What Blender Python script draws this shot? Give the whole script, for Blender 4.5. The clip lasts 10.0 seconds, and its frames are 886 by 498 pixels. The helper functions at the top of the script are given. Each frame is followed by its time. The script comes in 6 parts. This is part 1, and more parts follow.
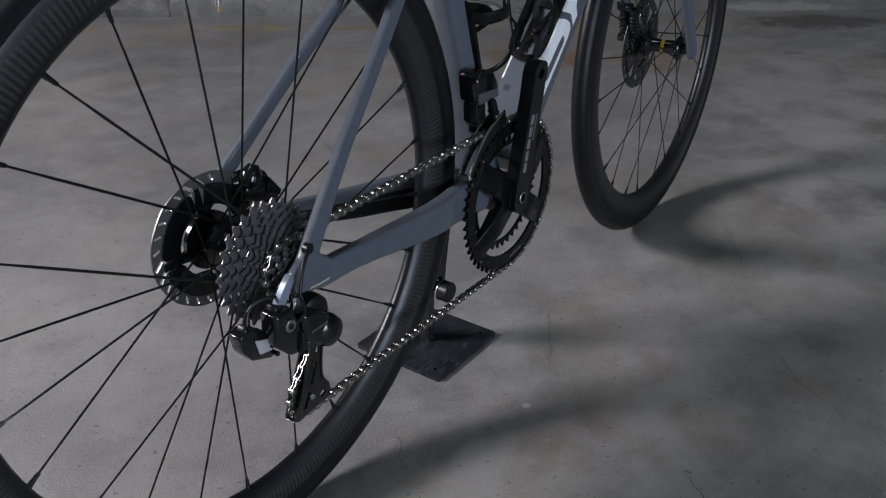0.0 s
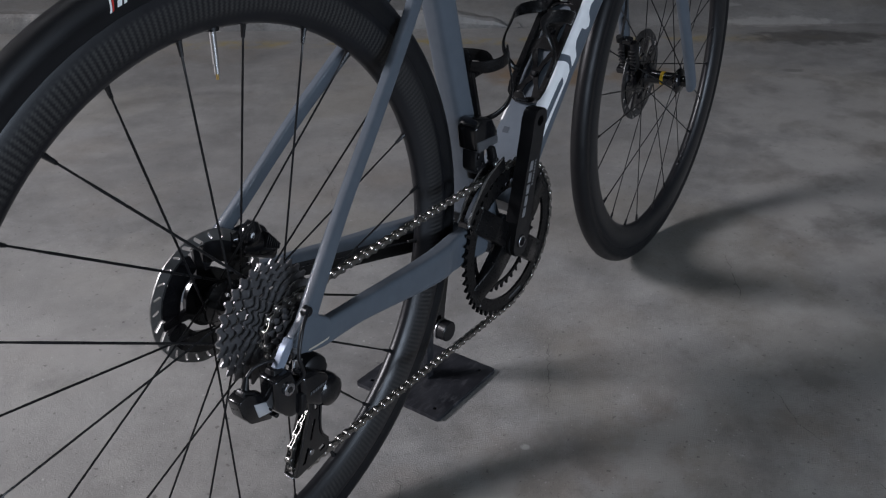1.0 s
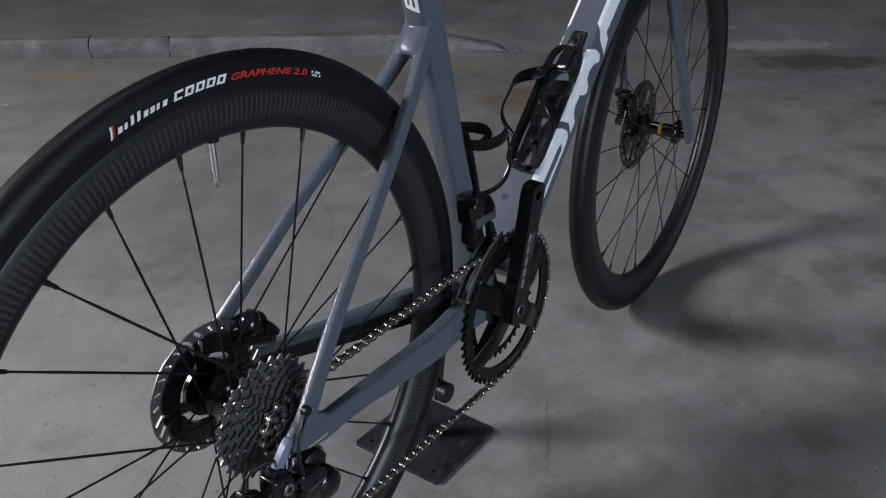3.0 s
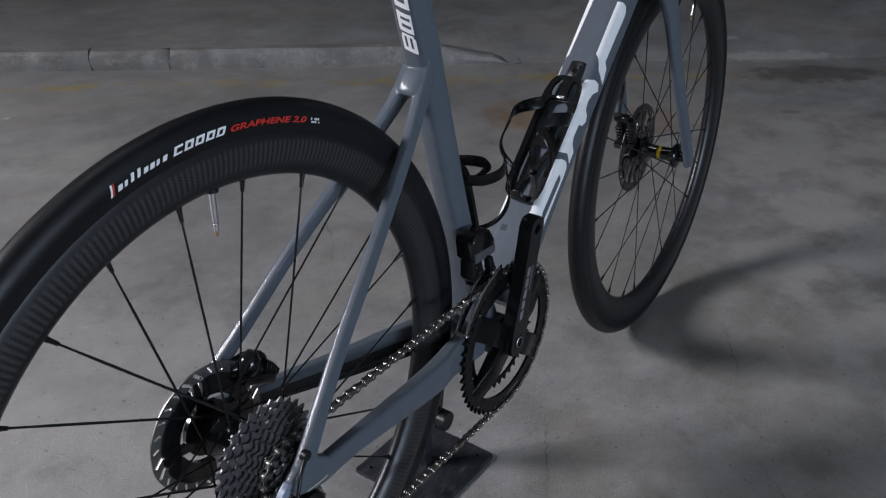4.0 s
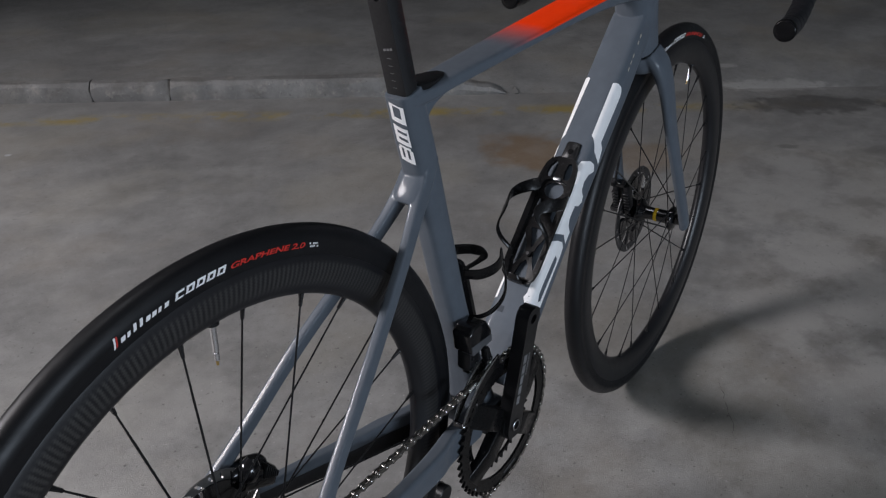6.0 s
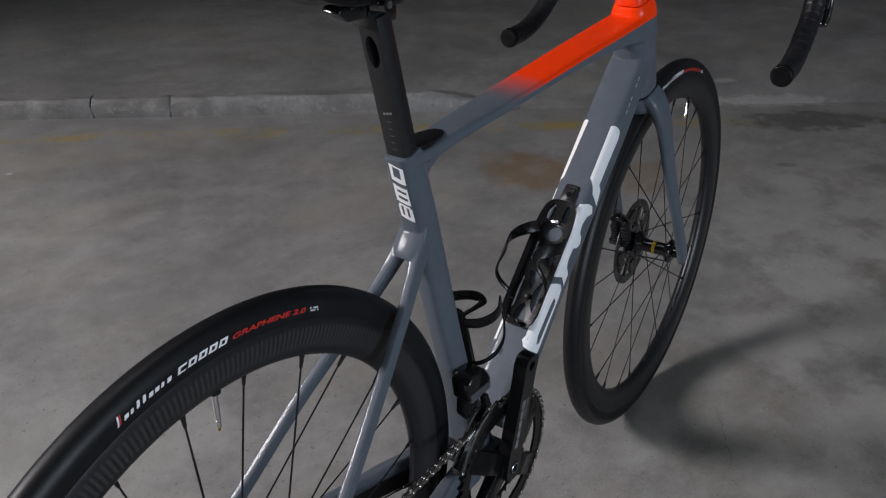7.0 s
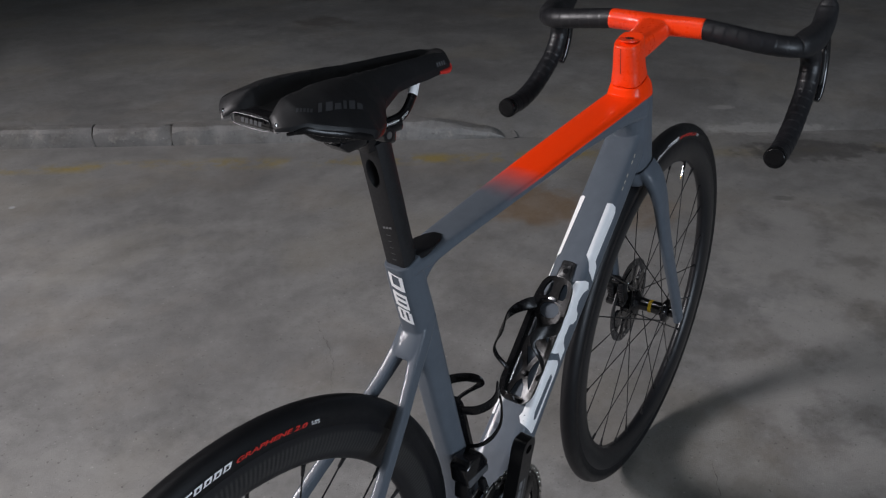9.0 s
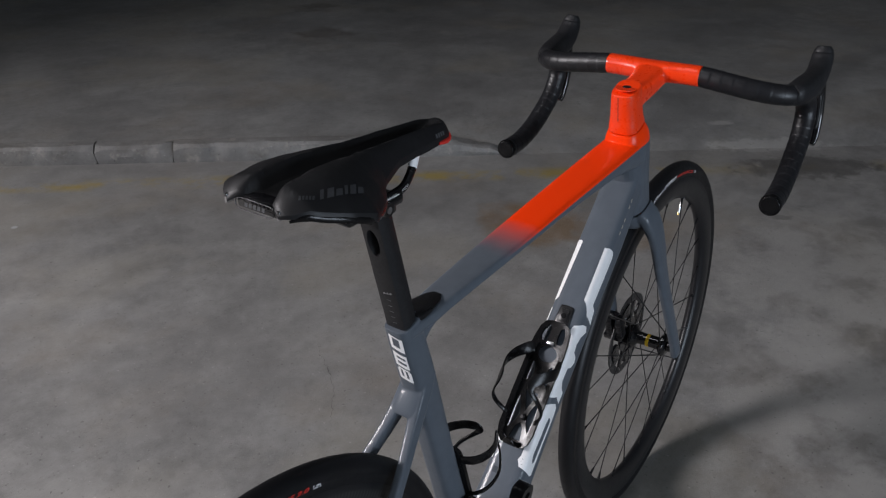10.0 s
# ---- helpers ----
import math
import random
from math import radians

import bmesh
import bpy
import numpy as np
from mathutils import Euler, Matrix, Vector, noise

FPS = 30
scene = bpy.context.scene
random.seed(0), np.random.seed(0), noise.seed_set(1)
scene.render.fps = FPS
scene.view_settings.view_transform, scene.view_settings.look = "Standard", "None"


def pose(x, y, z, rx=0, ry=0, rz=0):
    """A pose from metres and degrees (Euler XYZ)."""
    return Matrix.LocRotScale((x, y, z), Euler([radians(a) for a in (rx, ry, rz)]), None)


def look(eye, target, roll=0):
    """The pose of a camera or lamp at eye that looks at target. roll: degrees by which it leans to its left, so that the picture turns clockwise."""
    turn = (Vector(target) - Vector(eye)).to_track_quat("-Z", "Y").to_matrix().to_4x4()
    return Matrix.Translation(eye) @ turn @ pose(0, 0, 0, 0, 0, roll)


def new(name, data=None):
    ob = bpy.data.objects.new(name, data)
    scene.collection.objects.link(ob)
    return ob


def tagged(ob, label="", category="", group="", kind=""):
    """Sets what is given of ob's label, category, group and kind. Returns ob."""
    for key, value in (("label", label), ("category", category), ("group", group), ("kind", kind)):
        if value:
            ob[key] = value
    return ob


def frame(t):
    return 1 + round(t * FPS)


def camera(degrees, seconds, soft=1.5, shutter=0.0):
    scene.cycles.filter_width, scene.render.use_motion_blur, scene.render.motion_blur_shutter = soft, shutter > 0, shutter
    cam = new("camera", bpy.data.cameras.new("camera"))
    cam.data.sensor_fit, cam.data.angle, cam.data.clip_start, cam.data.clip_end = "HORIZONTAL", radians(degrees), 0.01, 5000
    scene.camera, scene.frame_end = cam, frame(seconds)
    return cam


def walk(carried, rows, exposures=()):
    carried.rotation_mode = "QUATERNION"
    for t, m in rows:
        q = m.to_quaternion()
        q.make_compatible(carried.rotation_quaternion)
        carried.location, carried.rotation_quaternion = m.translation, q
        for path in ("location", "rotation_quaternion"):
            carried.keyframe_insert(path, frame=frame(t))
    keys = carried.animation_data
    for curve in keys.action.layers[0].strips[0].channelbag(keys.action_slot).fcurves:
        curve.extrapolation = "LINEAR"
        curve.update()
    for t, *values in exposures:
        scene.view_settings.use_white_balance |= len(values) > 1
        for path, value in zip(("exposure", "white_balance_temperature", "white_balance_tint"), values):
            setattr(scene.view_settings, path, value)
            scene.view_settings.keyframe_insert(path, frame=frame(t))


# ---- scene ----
cam = camera(53.91, 10.0, soft=1.2)
# seconds, eye in metres, Euler XYZ in degrees
ROWS = [
    (0.0, -0.4976, -0.5806, 0.7243, 62.778, -0.407, -54.604),
    (0.5, -0.4869, -0.5736, 0.7498, 62.776, -0.397, -54.570),
    (1.0, -0.4772, -0.5674, 0.7751, 62.793, -0.421, -54.579),
    (1.5, -0.4684, -0.5603, 0.7982, 62.806, -0.440, -54.598),
    (2.0, -0.4607, -0.5553, 0.8186, 62.817, -0.439, -54.622),
    (2.5, -0.4537, -0.5509, 0.8380, 62.850, -0.421, -54.613),
    (4.0, -0.4342, -0.5387, 0.8939, 62.930, -0.368, -54.617),
    (4.5, -0.4273, -0.5347, 0.9161, 62.947, -0.342, -54.619),
    (5.0, -0.4200, -0.5300, 0.9421, 62.977, -0.321, -54.630),
    (5.5, -0.4110, -0.5246, 0.9699, 62.997, -0.309, -54.643),
    (7.0, -0.3870, -0.5093, 1.0552, 63.018, -0.337, -54.623),
    (7.5, -0.3799, -0.5042, 1.0829, 63.015, -0.355, -54.625),
    (8.0, -0.3734, -0.5006, 1.1102, 63.018, -0.371, -54.602),
    (8.5, -0.3676, -0.4967, 1.1376, 63.000, -0.386, -54.595),
    (9.0, -0.3614, -0.4924, 1.1624, 62.995, -0.401, -54.591),
    (9.5, -0.3555, -0.4884, 1.1910, 62.995, -0.420, -54.575),
    (10.0, -0.3482, -0.4836, 1.2283, 62.960, -0.422, -54.567),
]
# the clip is a shade bluer in its first half: seconds, stops, kelvin, tint
BALANCE = [(0.0, 0.0, 6300, 10), (2.0, 0.0, 6200, 10), (4.0, 0.0, 6170, 10), (4.6, 0.0, 6400, 10), (5.5, 0.0, 6430, 10), (7.0, 0.0, 6500, 10), (10.0, 0.0, 6500, 10)]
walk(cam, [(t, pose(x, y, z, rx, ry, rz)) for t, x, y, z, rx, ry, rz in ROWS], BALANCE)

# ---- light ----
# bike: x forward, y to its left, z up; rear hub over the origin
world = bpy.data.worlds.new("world")
scene.world = world
world.use_nodes = True
world.node_tree.nodes["Background"].inputs["Color"].default_value = (0.5, 0.52, 0.56, 1)
world.node_tree.nodes["Background"].inputs["Strength"].default_value = 0.02


def area_lamp(name, eye, target, power, sx, sy, colour=(1, 1, 1), spread=180):
    data = bpy.data.lights.new(name, "AREA")
    data.shape, data.size, data.size_y = "RECTANGLE", sx, sy
    data.energy, data.color, data.spread = power, colour, radians(spread)
    ob = new(name, data)
    ob.matrix_world = look(eye, target)
    return ob


KEY = Vector((-2.70, 3.50, 2.75))
area_lamp("key_lamp", KEY, (-0.20, 0.25, 0.0), 105, 1.5, 1.1, (1.0, 0.957, 0.99), 107)
# two overhead fills, added out of view to lighten the shadows
area_lamp("ceiling_fill_a", (0.0, 0.9, 3.72), (0.05, 0.9, 0.0), 8, 0.12, 1.2, (0.93, 0.94, 1.0))
area_lamp("ceiling_fill_b", (0.6, -3.4, 3.72), (0.65, -3.4, 0.0), 5, 0.12, 1.2, (0.93, 0.94, 1.0))
# cool side fill, added out of view to lift faces turned to -y
area_lamp("side_fill_light", (-1.6, -7.95, 1.35), (0.4, 0.0, 0.5), 345, 4.4, 2.5, (0.74, 0.85, 1.0))


# ---- materials ----
def tree(name):
    m = bpy.data.materials.new(name)
    m.use_nodes = True
    t = m.node_tree
    return m, t, t.nodes["Principled BSDF"]


def node(t, kind, **props):
    n = t.nodes.new(kind)
    for k, v in props.items():
        if k in n.inputs:
            n.inputs[k].default_value = v
    return n


def coords(t):
    return t.nodes.new("ShaderNodeTexCoord").outputs["Object"]


def noise_node(t, vec, scale, detail=4.0, rough=0.55):
    n = node(t, "ShaderNodeTexNoise", Scale=scale, Detail=detail, Roughness=rough)
    t.links.new(vec, n.inputs["Vector"])
    return n.outputs["Fac"]


def ramp(t, fac, stops):
    n = t.nodes.new("ShaderNodeValToRGB")
    el = n.color_ramp.elements
    while len(el) < len(stops):
        el.new(0.5)
    for e, (p, c) in zip(el, stops):
        e.position, e.color = p, (*c, 1) if len(c) == 3 else c
    t.links.new(fac, n.inputs["Fac"])
    return n.outputs["Color"]


def maths(t, op, a, b=None, c=None, clamp=False):
    n = t.nodes.new("ShaderNodeMath")
    n.operation, n.use_clamp = op, clamp
    for i, v in enumerate((a, b, c)):
        if v is None:
            continue
        if isinstance(v, (int, float)):
            n.inputs[i].default_value = v
        else:
            t.links.new(v, n.inputs[i])
    return n.outputs[0]


def blend(t, fac, a, b):
    n = t.nodes.new("ShaderNodeMix")
    n.data_type = "RGBA"
    for i, v in ((0, fac), (6, a), (7, b)):
        if isinstance(v, (int, float)):
            n.inputs[i].default_value = v
        elif isinstance(v, tuple):
            n.inputs[i].default_value = (*v, 1)
        else:
            t.links.new(v, n.inputs[i])
    return n.outputs[2]


def bump(t, b, height, strength, distance):
    n = node(t, "ShaderNodeBump", Strength=strength, Distance=distance)
    t.links.new(height, n.inputs["Height"])
    t.links.new(n.outputs["Normal"], b.inputs["Normal"])


def mat(name, colour, rough=0.5, metal=0.0, spec=0.5, vary=0.15, scale=60.0, relief=0.1, grain=900.0, depth=0.0002, coat=0.0, rough_vary=0.12):
    """A plain surface with cloudy wear at two scales, uneven gloss and fine relief."""
    m, t, b = tree(name)
    v = coords(t)
    big, small = noise_node(t, v, scale, 5), noise_node(t, v, grain, 2)
    f = maths(t, "ADD", maths(t, "MULTIPLY", big, 0.7), maths(t, "MULTIPLY", small, 0.3))
    lo, hi = tuple(c * (1 - vary) for c in colour), tuple(min(1, c * (1 + vary)) for c in colour)
    t.links.new(ramp(t, f, [(0.3, lo), (0.7, hi)]), b.inputs["Base Color"])
    r = maths(t, "ADD", maths(t, "MULTIPLY", noise_node(t, v, scale * 2.3, 4), 2 * rough_vary), rough - rough_vary, clamp=True)
    t.links.new(r, b.inputs["Roughness"])
    b.inputs["Metallic"].default_value = metal
    b.inputs["Specular IOR Level"].default_value = spec
    b.inputs["Coat Weight"].default_value = coat
    b.inputs["Coat Roughness"].default_value = 0.12
    if relief:
        bump(t, b, small, relief, depth)
    return m


def concrete(name, marks=True, tone=1.0, chipped=0.0):
    m, t, b = tree(name)
    v = coords(t)
    sep = t.nodes.new("ShaderNodeSeparateXYZ")
    t.links.new(v, sep.inputs[0])
    x, y = sep.outputs[0], sep.outputs[1]
    cloud, blot = noise_node(t, v, 2.1, 7, 0.62), noise_node(t, v, 7.5, 6, 0.6)
    fine, grit = noise_node(t, v, 34, 9, 0.72), noise_node(t, v, 420, 3, 0.6)
    f = maths(t, "ADD", maths(t, "MULTIPLY", cloud, 0.46), maths(t, "MULTIPLY", blot, 0.32))
    f = maths(t, "ADD", f, maths(t, "MULTIPLY", fine, 0.33))
    f = maths(t, "ADD", f, maths(t, "MULTIPLY", maths(t, "SUBTRACT", grit, 0.71), 0.14))
    col = ramp(t, f, [(p, tuple(c * tone * k for c in (1.0, 0.985, 0.955))) for p, k in ((0.36, 0.155), (0.47, 0.205), (0.55, 0.245), (0.66, 0.300))])
    # broad patches: dusty yellowish ones over bluish damp ones
    wide = noise_node(t, v, 1.45, 6, 0.58)
    col = blend(t, maths(t, "MULTIPLY", ramp(t, wide, [(0.52, (0, 0, 0)), (0.60, (1, 1, 1))]), 0.42), col, (0.275, 0.258, 0.222))
    col = blend(t, maths(t, "MULTIPLY", ramp(t, wide, [(0.40, (1, 1, 1)), (0.48, (0, 0, 0))]), 0.42), col, (0.165, 0.161, 0.158))
    tint = ramp(t, noise_node(t, v, 2.3, 7, 0.62), [(0.52, (0, 0, 0)), (0.68, (1, 1, 1))])
    col = blend(t, maths(t, "MULTIPLY", tint, 0.24), col, (0.25, 0.20, 0.145))
    # the -y side is more mottled than the rest
    mottle = maths(t, "ADD", maths(t, "MULTIPLY", maths(t, "DIVIDE", maths(t, "SUBTRACT", 0.35, y), 0.6, clamp=True), 0.75), 0.25)
    fleck = ramp(t, noise_node(t, v, 150, 5, 0.7), [(0.33, (1, 1, 1)), (0.42, (0, 0, 0))])
    col = blend(t, maths(t, "MULTIPLY", fleck, 0.42), col, (0.095, 0.092, 0.088))
    chalk = ramp(t, noise_node(t, v, 210, 4, 0.7), [(0.60, (0, 0, 0)), (0.70, (1, 1, 1))])
    col = blend(t, maths(t, "MULTIPLY", chalk, 0.36), col, (0.42, 0.41, 0.39))
    # pale scuffs and pits
    scuff = ramp(t, noise_node(t, v, 24, 8, 0.7), [(0.66, (0, 0, 0)), (0.74, (1, 1, 1))])
    col = blend(t, maths(t, "MULTIPLY", scuff, 0.40), col, (0.40, 0.39, 0.37))
    vor = node(t, "ShaderNodeTexVoronoi", Scale=38.0)
    t.links.new(v, vor.inputs["Vector"])
    pit = ramp(t, vor.outputs["Distance"], [(0.03, (1, 1, 1)), (0.07, (0, 0, 0))])
    pit = maths(t, "MULTIPLY", pit, ramp(t, blot, [(0.5, (0, 0, 0)), (0.6, (1, 1, 1))]))
    col = blend(t, maths(t, "MULTIPLY", pit, 0.7), col, (0.06, 0.058, 0.055))
    if marks:
        # worn yellow line beside the kerb, rust patch, oil stain
        d = maths(t, "ADD", maths(t, "MULTIPLY", x, 0.763), maths(t, "MULTIPLY", y, 0.647))
        off = maths(t, "ABSOLUTE", maths(t, "SUBTRACT", d, 2.425))
        line = maths(t, "SUBTRACT", 1.3, maths(t, "DIVIDE", off, 0.055), clamp=True)
        run = maths(t, "SUBTRACT", maths(t, "MULTIPLY", x, 0.647), maths(t, "MULTIPLY", y, 0.763))
        fade = maths(t, "SUBTRACT", 0.80, maths(t, "MULTIPLY", maths(t, "DIVIDE", maths(t, "SUBTRACT", run, 1.2), 0.25, clamp=True), 0.52))
        worn = ramp(t, noise_node(t, v, 3.4, 7, 0.7), [(0.47, (0, 0, 0)), (0.58, (1, 1, 1))])
        col = blend(t, maths(t, "MULTIPLY", maths(t, "MULTIPLY", line, worn), fade), col, (0.33, 0.245, 0.055))

        def patch(col, cx, cy, r, amount, colour, wob=0.5):
            dx, dy = maths(t, "SUBTRACT", x, cx), maths(t, "SUBTRACT", y, cy)
            dd = maths(t, "SQRT", maths(t, "ADD", maths(t, "MULTIPLY", dx, dx), maths(t, "MULTIPLY", dy, dy)))
            dd = maths(t, "ADD", dd, maths(t, "MULTIPLY", maths(t, "SUBTRACT", noise_node(t, v, 5.5, 6, 0.65), 0.5), r * wob * 2))
            k = maths(t, "DIVIDE", maths(t, "SUBTRACT", r, dd), r * 0.45, clamp=True)
            return blend(t, maths(t, "MULTIPLY", k, amount), col, colour)

        col = patch(col, 1.97, 0.76, 0.21, 0.72, (0.20, 0.125, 0.062), 1.0)
        col = patch(col, 2.12, 0.47, 0.15, 0.50, (0.20, 0.135, 0.075), 1.0)
        for cx, cy, r in ((0.307, -0.162, 0.10), (0.44, -0.26, 0.12), (0.185, -0.073, 0.09), (0.673, -0.416, 0.10)):
            col = patch(col, cx, cy, r, 0.24, (0.165, 0.125, 0.092), 1.3)
        col = patch(col, 0.349, -0.124, 0.0075, 0.7, (0.52, 0.51, 0.49), 1.0)
        col = patch(col, 0.929, 2.122, 0.012, 0.7, (0.50, 0.52, 0.55), 0.6)
        col = patch(col, 0.0, 0.289, 0.035, 0.35, (0.36, 0.35, 0.33), 1.6)
        # pale worn patches, also painted in to brighten floor the lamps leave too dim
        for cx, cy, r, k in ((1.55, -0.30, 0.36, 0.50), (2.15, -0.10, 0.42, 0.52), (1.15, -0.50, 0.28, 0.46), (0.82, -0.40, 0.16, 0.36), (2.55, -0.60, 0.40, 0.36), (0.0, 0.36, 0.34, 0.42), (0.16, 0.74, 0.34, 0.36), (-0.25, 0.10, 0.30, 0.36)):
            col = patch(col, cx, cy, r, k, (0.37, 0.360, 0.342), 1.5)
        col = patch(col, 3.30, 2.95, 0.17, 0.55, (0.075, 0.062, 0.052), 1.4)
        col = patch(col, 3.80, 3.45, 0.15, 0.5, (0.075, 0.062, 0.052), 1.4)

        def streak(col, cx, cy, long, wide, amount, colour):
            """A ragged stain drawn out along the kerb."""
            dx, dy = maths(t, "SUBTRACT", x, cx), maths(t, "SUBTRACT", y, cy)
            u = maths(t, "DIVIDE", maths(t, "SUBTRACT", maths(t, "MULTIPLY", dx, 0.647), maths(t, "MULTIPLY", dy, 0.763)), long)
            w = maths(t, "DIVIDE", maths(t, "ADD", maths(t, "MULTIPLY", dx, 0.763), maths(t, "MULTIPLY", dy, 0.647)), wide)
            dd = maths(t, "SQRT", maths(t, "ADD", maths(t, "MULTIPLY", u, u), maths(t, "MULTIPLY", w, w)))
            dd = maths(t, "ADD", dd, maths(t, "MULTIPLY", maths(t, "SUBTRACT", noise_node(t, v, 14, 8, 0.72), 0.5), 2.6))
            return blend(t, maths(t, "MULTIPLY", maths(t, "DIVIDE", maths(t, "SUBTRACT", 1.0, dd), 0.35, clamp=True), amount), col, colour)

        col = streak(col, 3.03, 0.17, 0.30, 0.13, 0.70, (0.075, 0.072, 0.068))
        col = streak(col, 2.494, 0.124, 0.045, 0.024, 0.5, (0.09, 0.087, 0.082))
        col = streak(col, 3.165, 0.375, 0.27, 0.070, 0.55, (0.42, 0.41, 0.39))
        col = streak(col, 3.235, 0.597, 0.065, 0.028, 0.50, (0.42, 0.41, 0.39))
    pale = ramp(t, noise_node(t, v, 1.9, 6, 0.6), [(0.50, (0, 0, 0)), (0.62, (1, 1, 1))])
    torn = ramp(t, noise_node(t, v, 13, 8, 0.7), [(0.42, (0, 0, 0)), (0.62, (1, 1, 1))])
    col = blend(t, maths(t, "MULTIPLY", maths(t, "MULTIPLY", pale, torn), 0.36), col, (0.345, 0.337, 0.32))
    # trowel clouds a hand's width across, drawn out in one direction
    drawn = t.nodes.new("ShaderNodeMapping")
    drawn.inputs["Rotation"].default_value = (0, 0, 0.5)
    drawn.inputs["Scale"].default_value = (1.0, 1.3, 1.0)
    t.links.new(v, drawn.inputs["Vector"])
    cloud = noise_node(t, drawn.outputs[0], 5.2, 6, 0.62)
    col = blend(t, maths(t, "MULTIPLY", ramp(t, cloud, [(0.52, (0, 0, 0)), (0.62, (1, 1, 1))]), maths(t, "MULTIPLY", mottle, 0.60)), col, (0.335, 0.328, 0.312))
    col = blend(t, maths(t, "MULTIPLY", ramp(t, cloud, [(0.36, (1, 1, 1)), (0.48, (0, 0, 0))]), maths(t, "MULTIPLY", mottle, 0.52)), col, (0.125, 0.118, 0.108))
    # hairline crazing, sharp pits and bright aggregate, thicker in some places than others
    warp = t.nodes.new("ShaderNodeVectorMath")
    warp.operation = "ADD"
    jig = node(t, "ShaderNodeTexNoise", Scale=40.0, Detail=4.0)
    t.links.new(v, jig.inputs["Vector"])
    shrink = t.nodes.new("ShaderNodeVectorMath")
    shrink.operation = "SCALE"
    shrink.inputs["Scale"].default_value = 0.03
    t.links.new(jig.outputs["Color"], shrink.inputs[0])
    t.links.new(v, warp.inputs[0])
    t.links.new(shrink.outputs[0], warp.inputs[1])
    cells = node(t, "ShaderNodeTexVoronoi", Scale=19.0)
    cells.feature = "DISTANCE_TO_EDGE"
    t.links.new(warp.outputs[0], cells.inputs["Vector"])
    craze = ramp(t, cells.outputs["Distance"], [(0.008, (1, 1, 1)), (0.022, (0, 0, 0))])
    where = ramp(t, noise_node(t, v, 4.2, 5, 0.6), [(0.52, (0, 0, 0)), (0.64, (1, 1, 1))])
    col = blend(t, maths(t, "MULTIPLY", maths(t, "MULTIPLY", craze, where), 0.14), col, (0.085, 0.082, 0.078))
    spots = ramp(t, noise_node(t, v, 95, 3, 0.5), [(0.30, (1, 1, 1)), (0.335, (0, 0, 0))])
    col = blend(t, maths(t, "MULTIPLY", spots, 0.55), col, (0.075, 0.072, 0.068))
    glint = ramp(t, noise_node(t, v, 120, 3, 0.5), [(0.685, (0, 0, 0)), (0.72, (1, 1, 1))])
    col = blend(t, maths(t, "MULTIPLY", glint, 0.45), col, (0.48, 0.47, 0.45))
    if chipped:
        bare = ramp(t, noise_node(t, v, 16, 8, 0.72), [(0.55, (0, 0, 0)), (0.66, (1, 1, 1))])
        col = blend(t, maths(t, "MULTIPLY", bare, chipped), col, (0.36, 0.335, 0.30))
        dirt = ramp(t, noise_node(t, v, 9, 7, 0.7), [(0.36, (1, 1, 1)), (0.47, (0, 0, 0))])
        col = blend(t, maths(t, "MULTIPLY", dirt, chipped), col, (0.115, 0.105, 0.095))
    t.links.new(col, b.inputs["Base Color"])
    t.links.new(ramp(t, blot, [(0.35, (0.5, 0.5, 0.5)), (0.65, (0.74, 0.74, 0.74))]), b.inputs["Roughness"])
    b.inputs["Specular IOR Level"].default_value = 0.35
    h = maths(t, "ADD", maths(t, "MULTIPLY", fine, 0.6), maths(t, "MULTIPLY", grit, 0.4))
    h = maths(t, "SUBTRACT", h, maths(t, "MULTIPLY", pit, 0.8))
    bump(t, b, h, 0.55, 0.004)
    return m


def frame_paint():
    """Satin slate paint that fades to fluorescent orange along the top of the top tube."""
    m, t, b = tree("frame_paint")
    v = coords(t)
    sep = t.nodes.new("ShaderNodeSeparateXYZ")
    t.links.new(v, sep.inputs[0])
    x, z = sep.outputs[0], sep.outputs[2]
    cloud = noise_node(t, v, 55, 4)
    grey = ramp(t, cloud, [(0.3, (0.090, 0.104, 0.123)), (0.7, (0.101, 0.117, 0.138))])
    along = maths(t, "DIVIDE", maths(t, "SUBTRACT", maths(t, "ADD", x, maths(t, "MULTIPLY", maths(t, "SUBTRACT", noise_node(t, v, 30, 3), 0.5), 0.02)), 0.425), 0.085, clamp=True)
    rim_z = maths(t, "ADD", maths(t, "MULTIPLY", x, 0.0886), 0.7145)
    upper = maths(t, "DIVIDE", maths(t, "SUBTRACT", z, rim_z), 0.0022, clamp=True)
    k = maths(t, "MULTIPLY", along, upper)
    k = maths(t, "MULTIPLY", k, k)
    t.links.new(blend(t, k, grey, (0.98, 0.050, 0.004)), b.inputs["Base Color"])
    t.links.new(ramp(t, noise_node(t, v, 130, 4), [(0.3, (0.30, 0.30, 0.30)), (0.7, (0.38, 0.38, 0.38))]), b.inputs["Roughness"])
    b.inputs["Specular IOR Level"].default_value = 0.08
    b.inputs["Coat Weight"].default_value = 0.20
    b.inputs["Coat Roughness"].default_value = 0.08
    bump(t, b, noise_node(t, v, 1400, 2), 0.04, 0.0002)
    return m


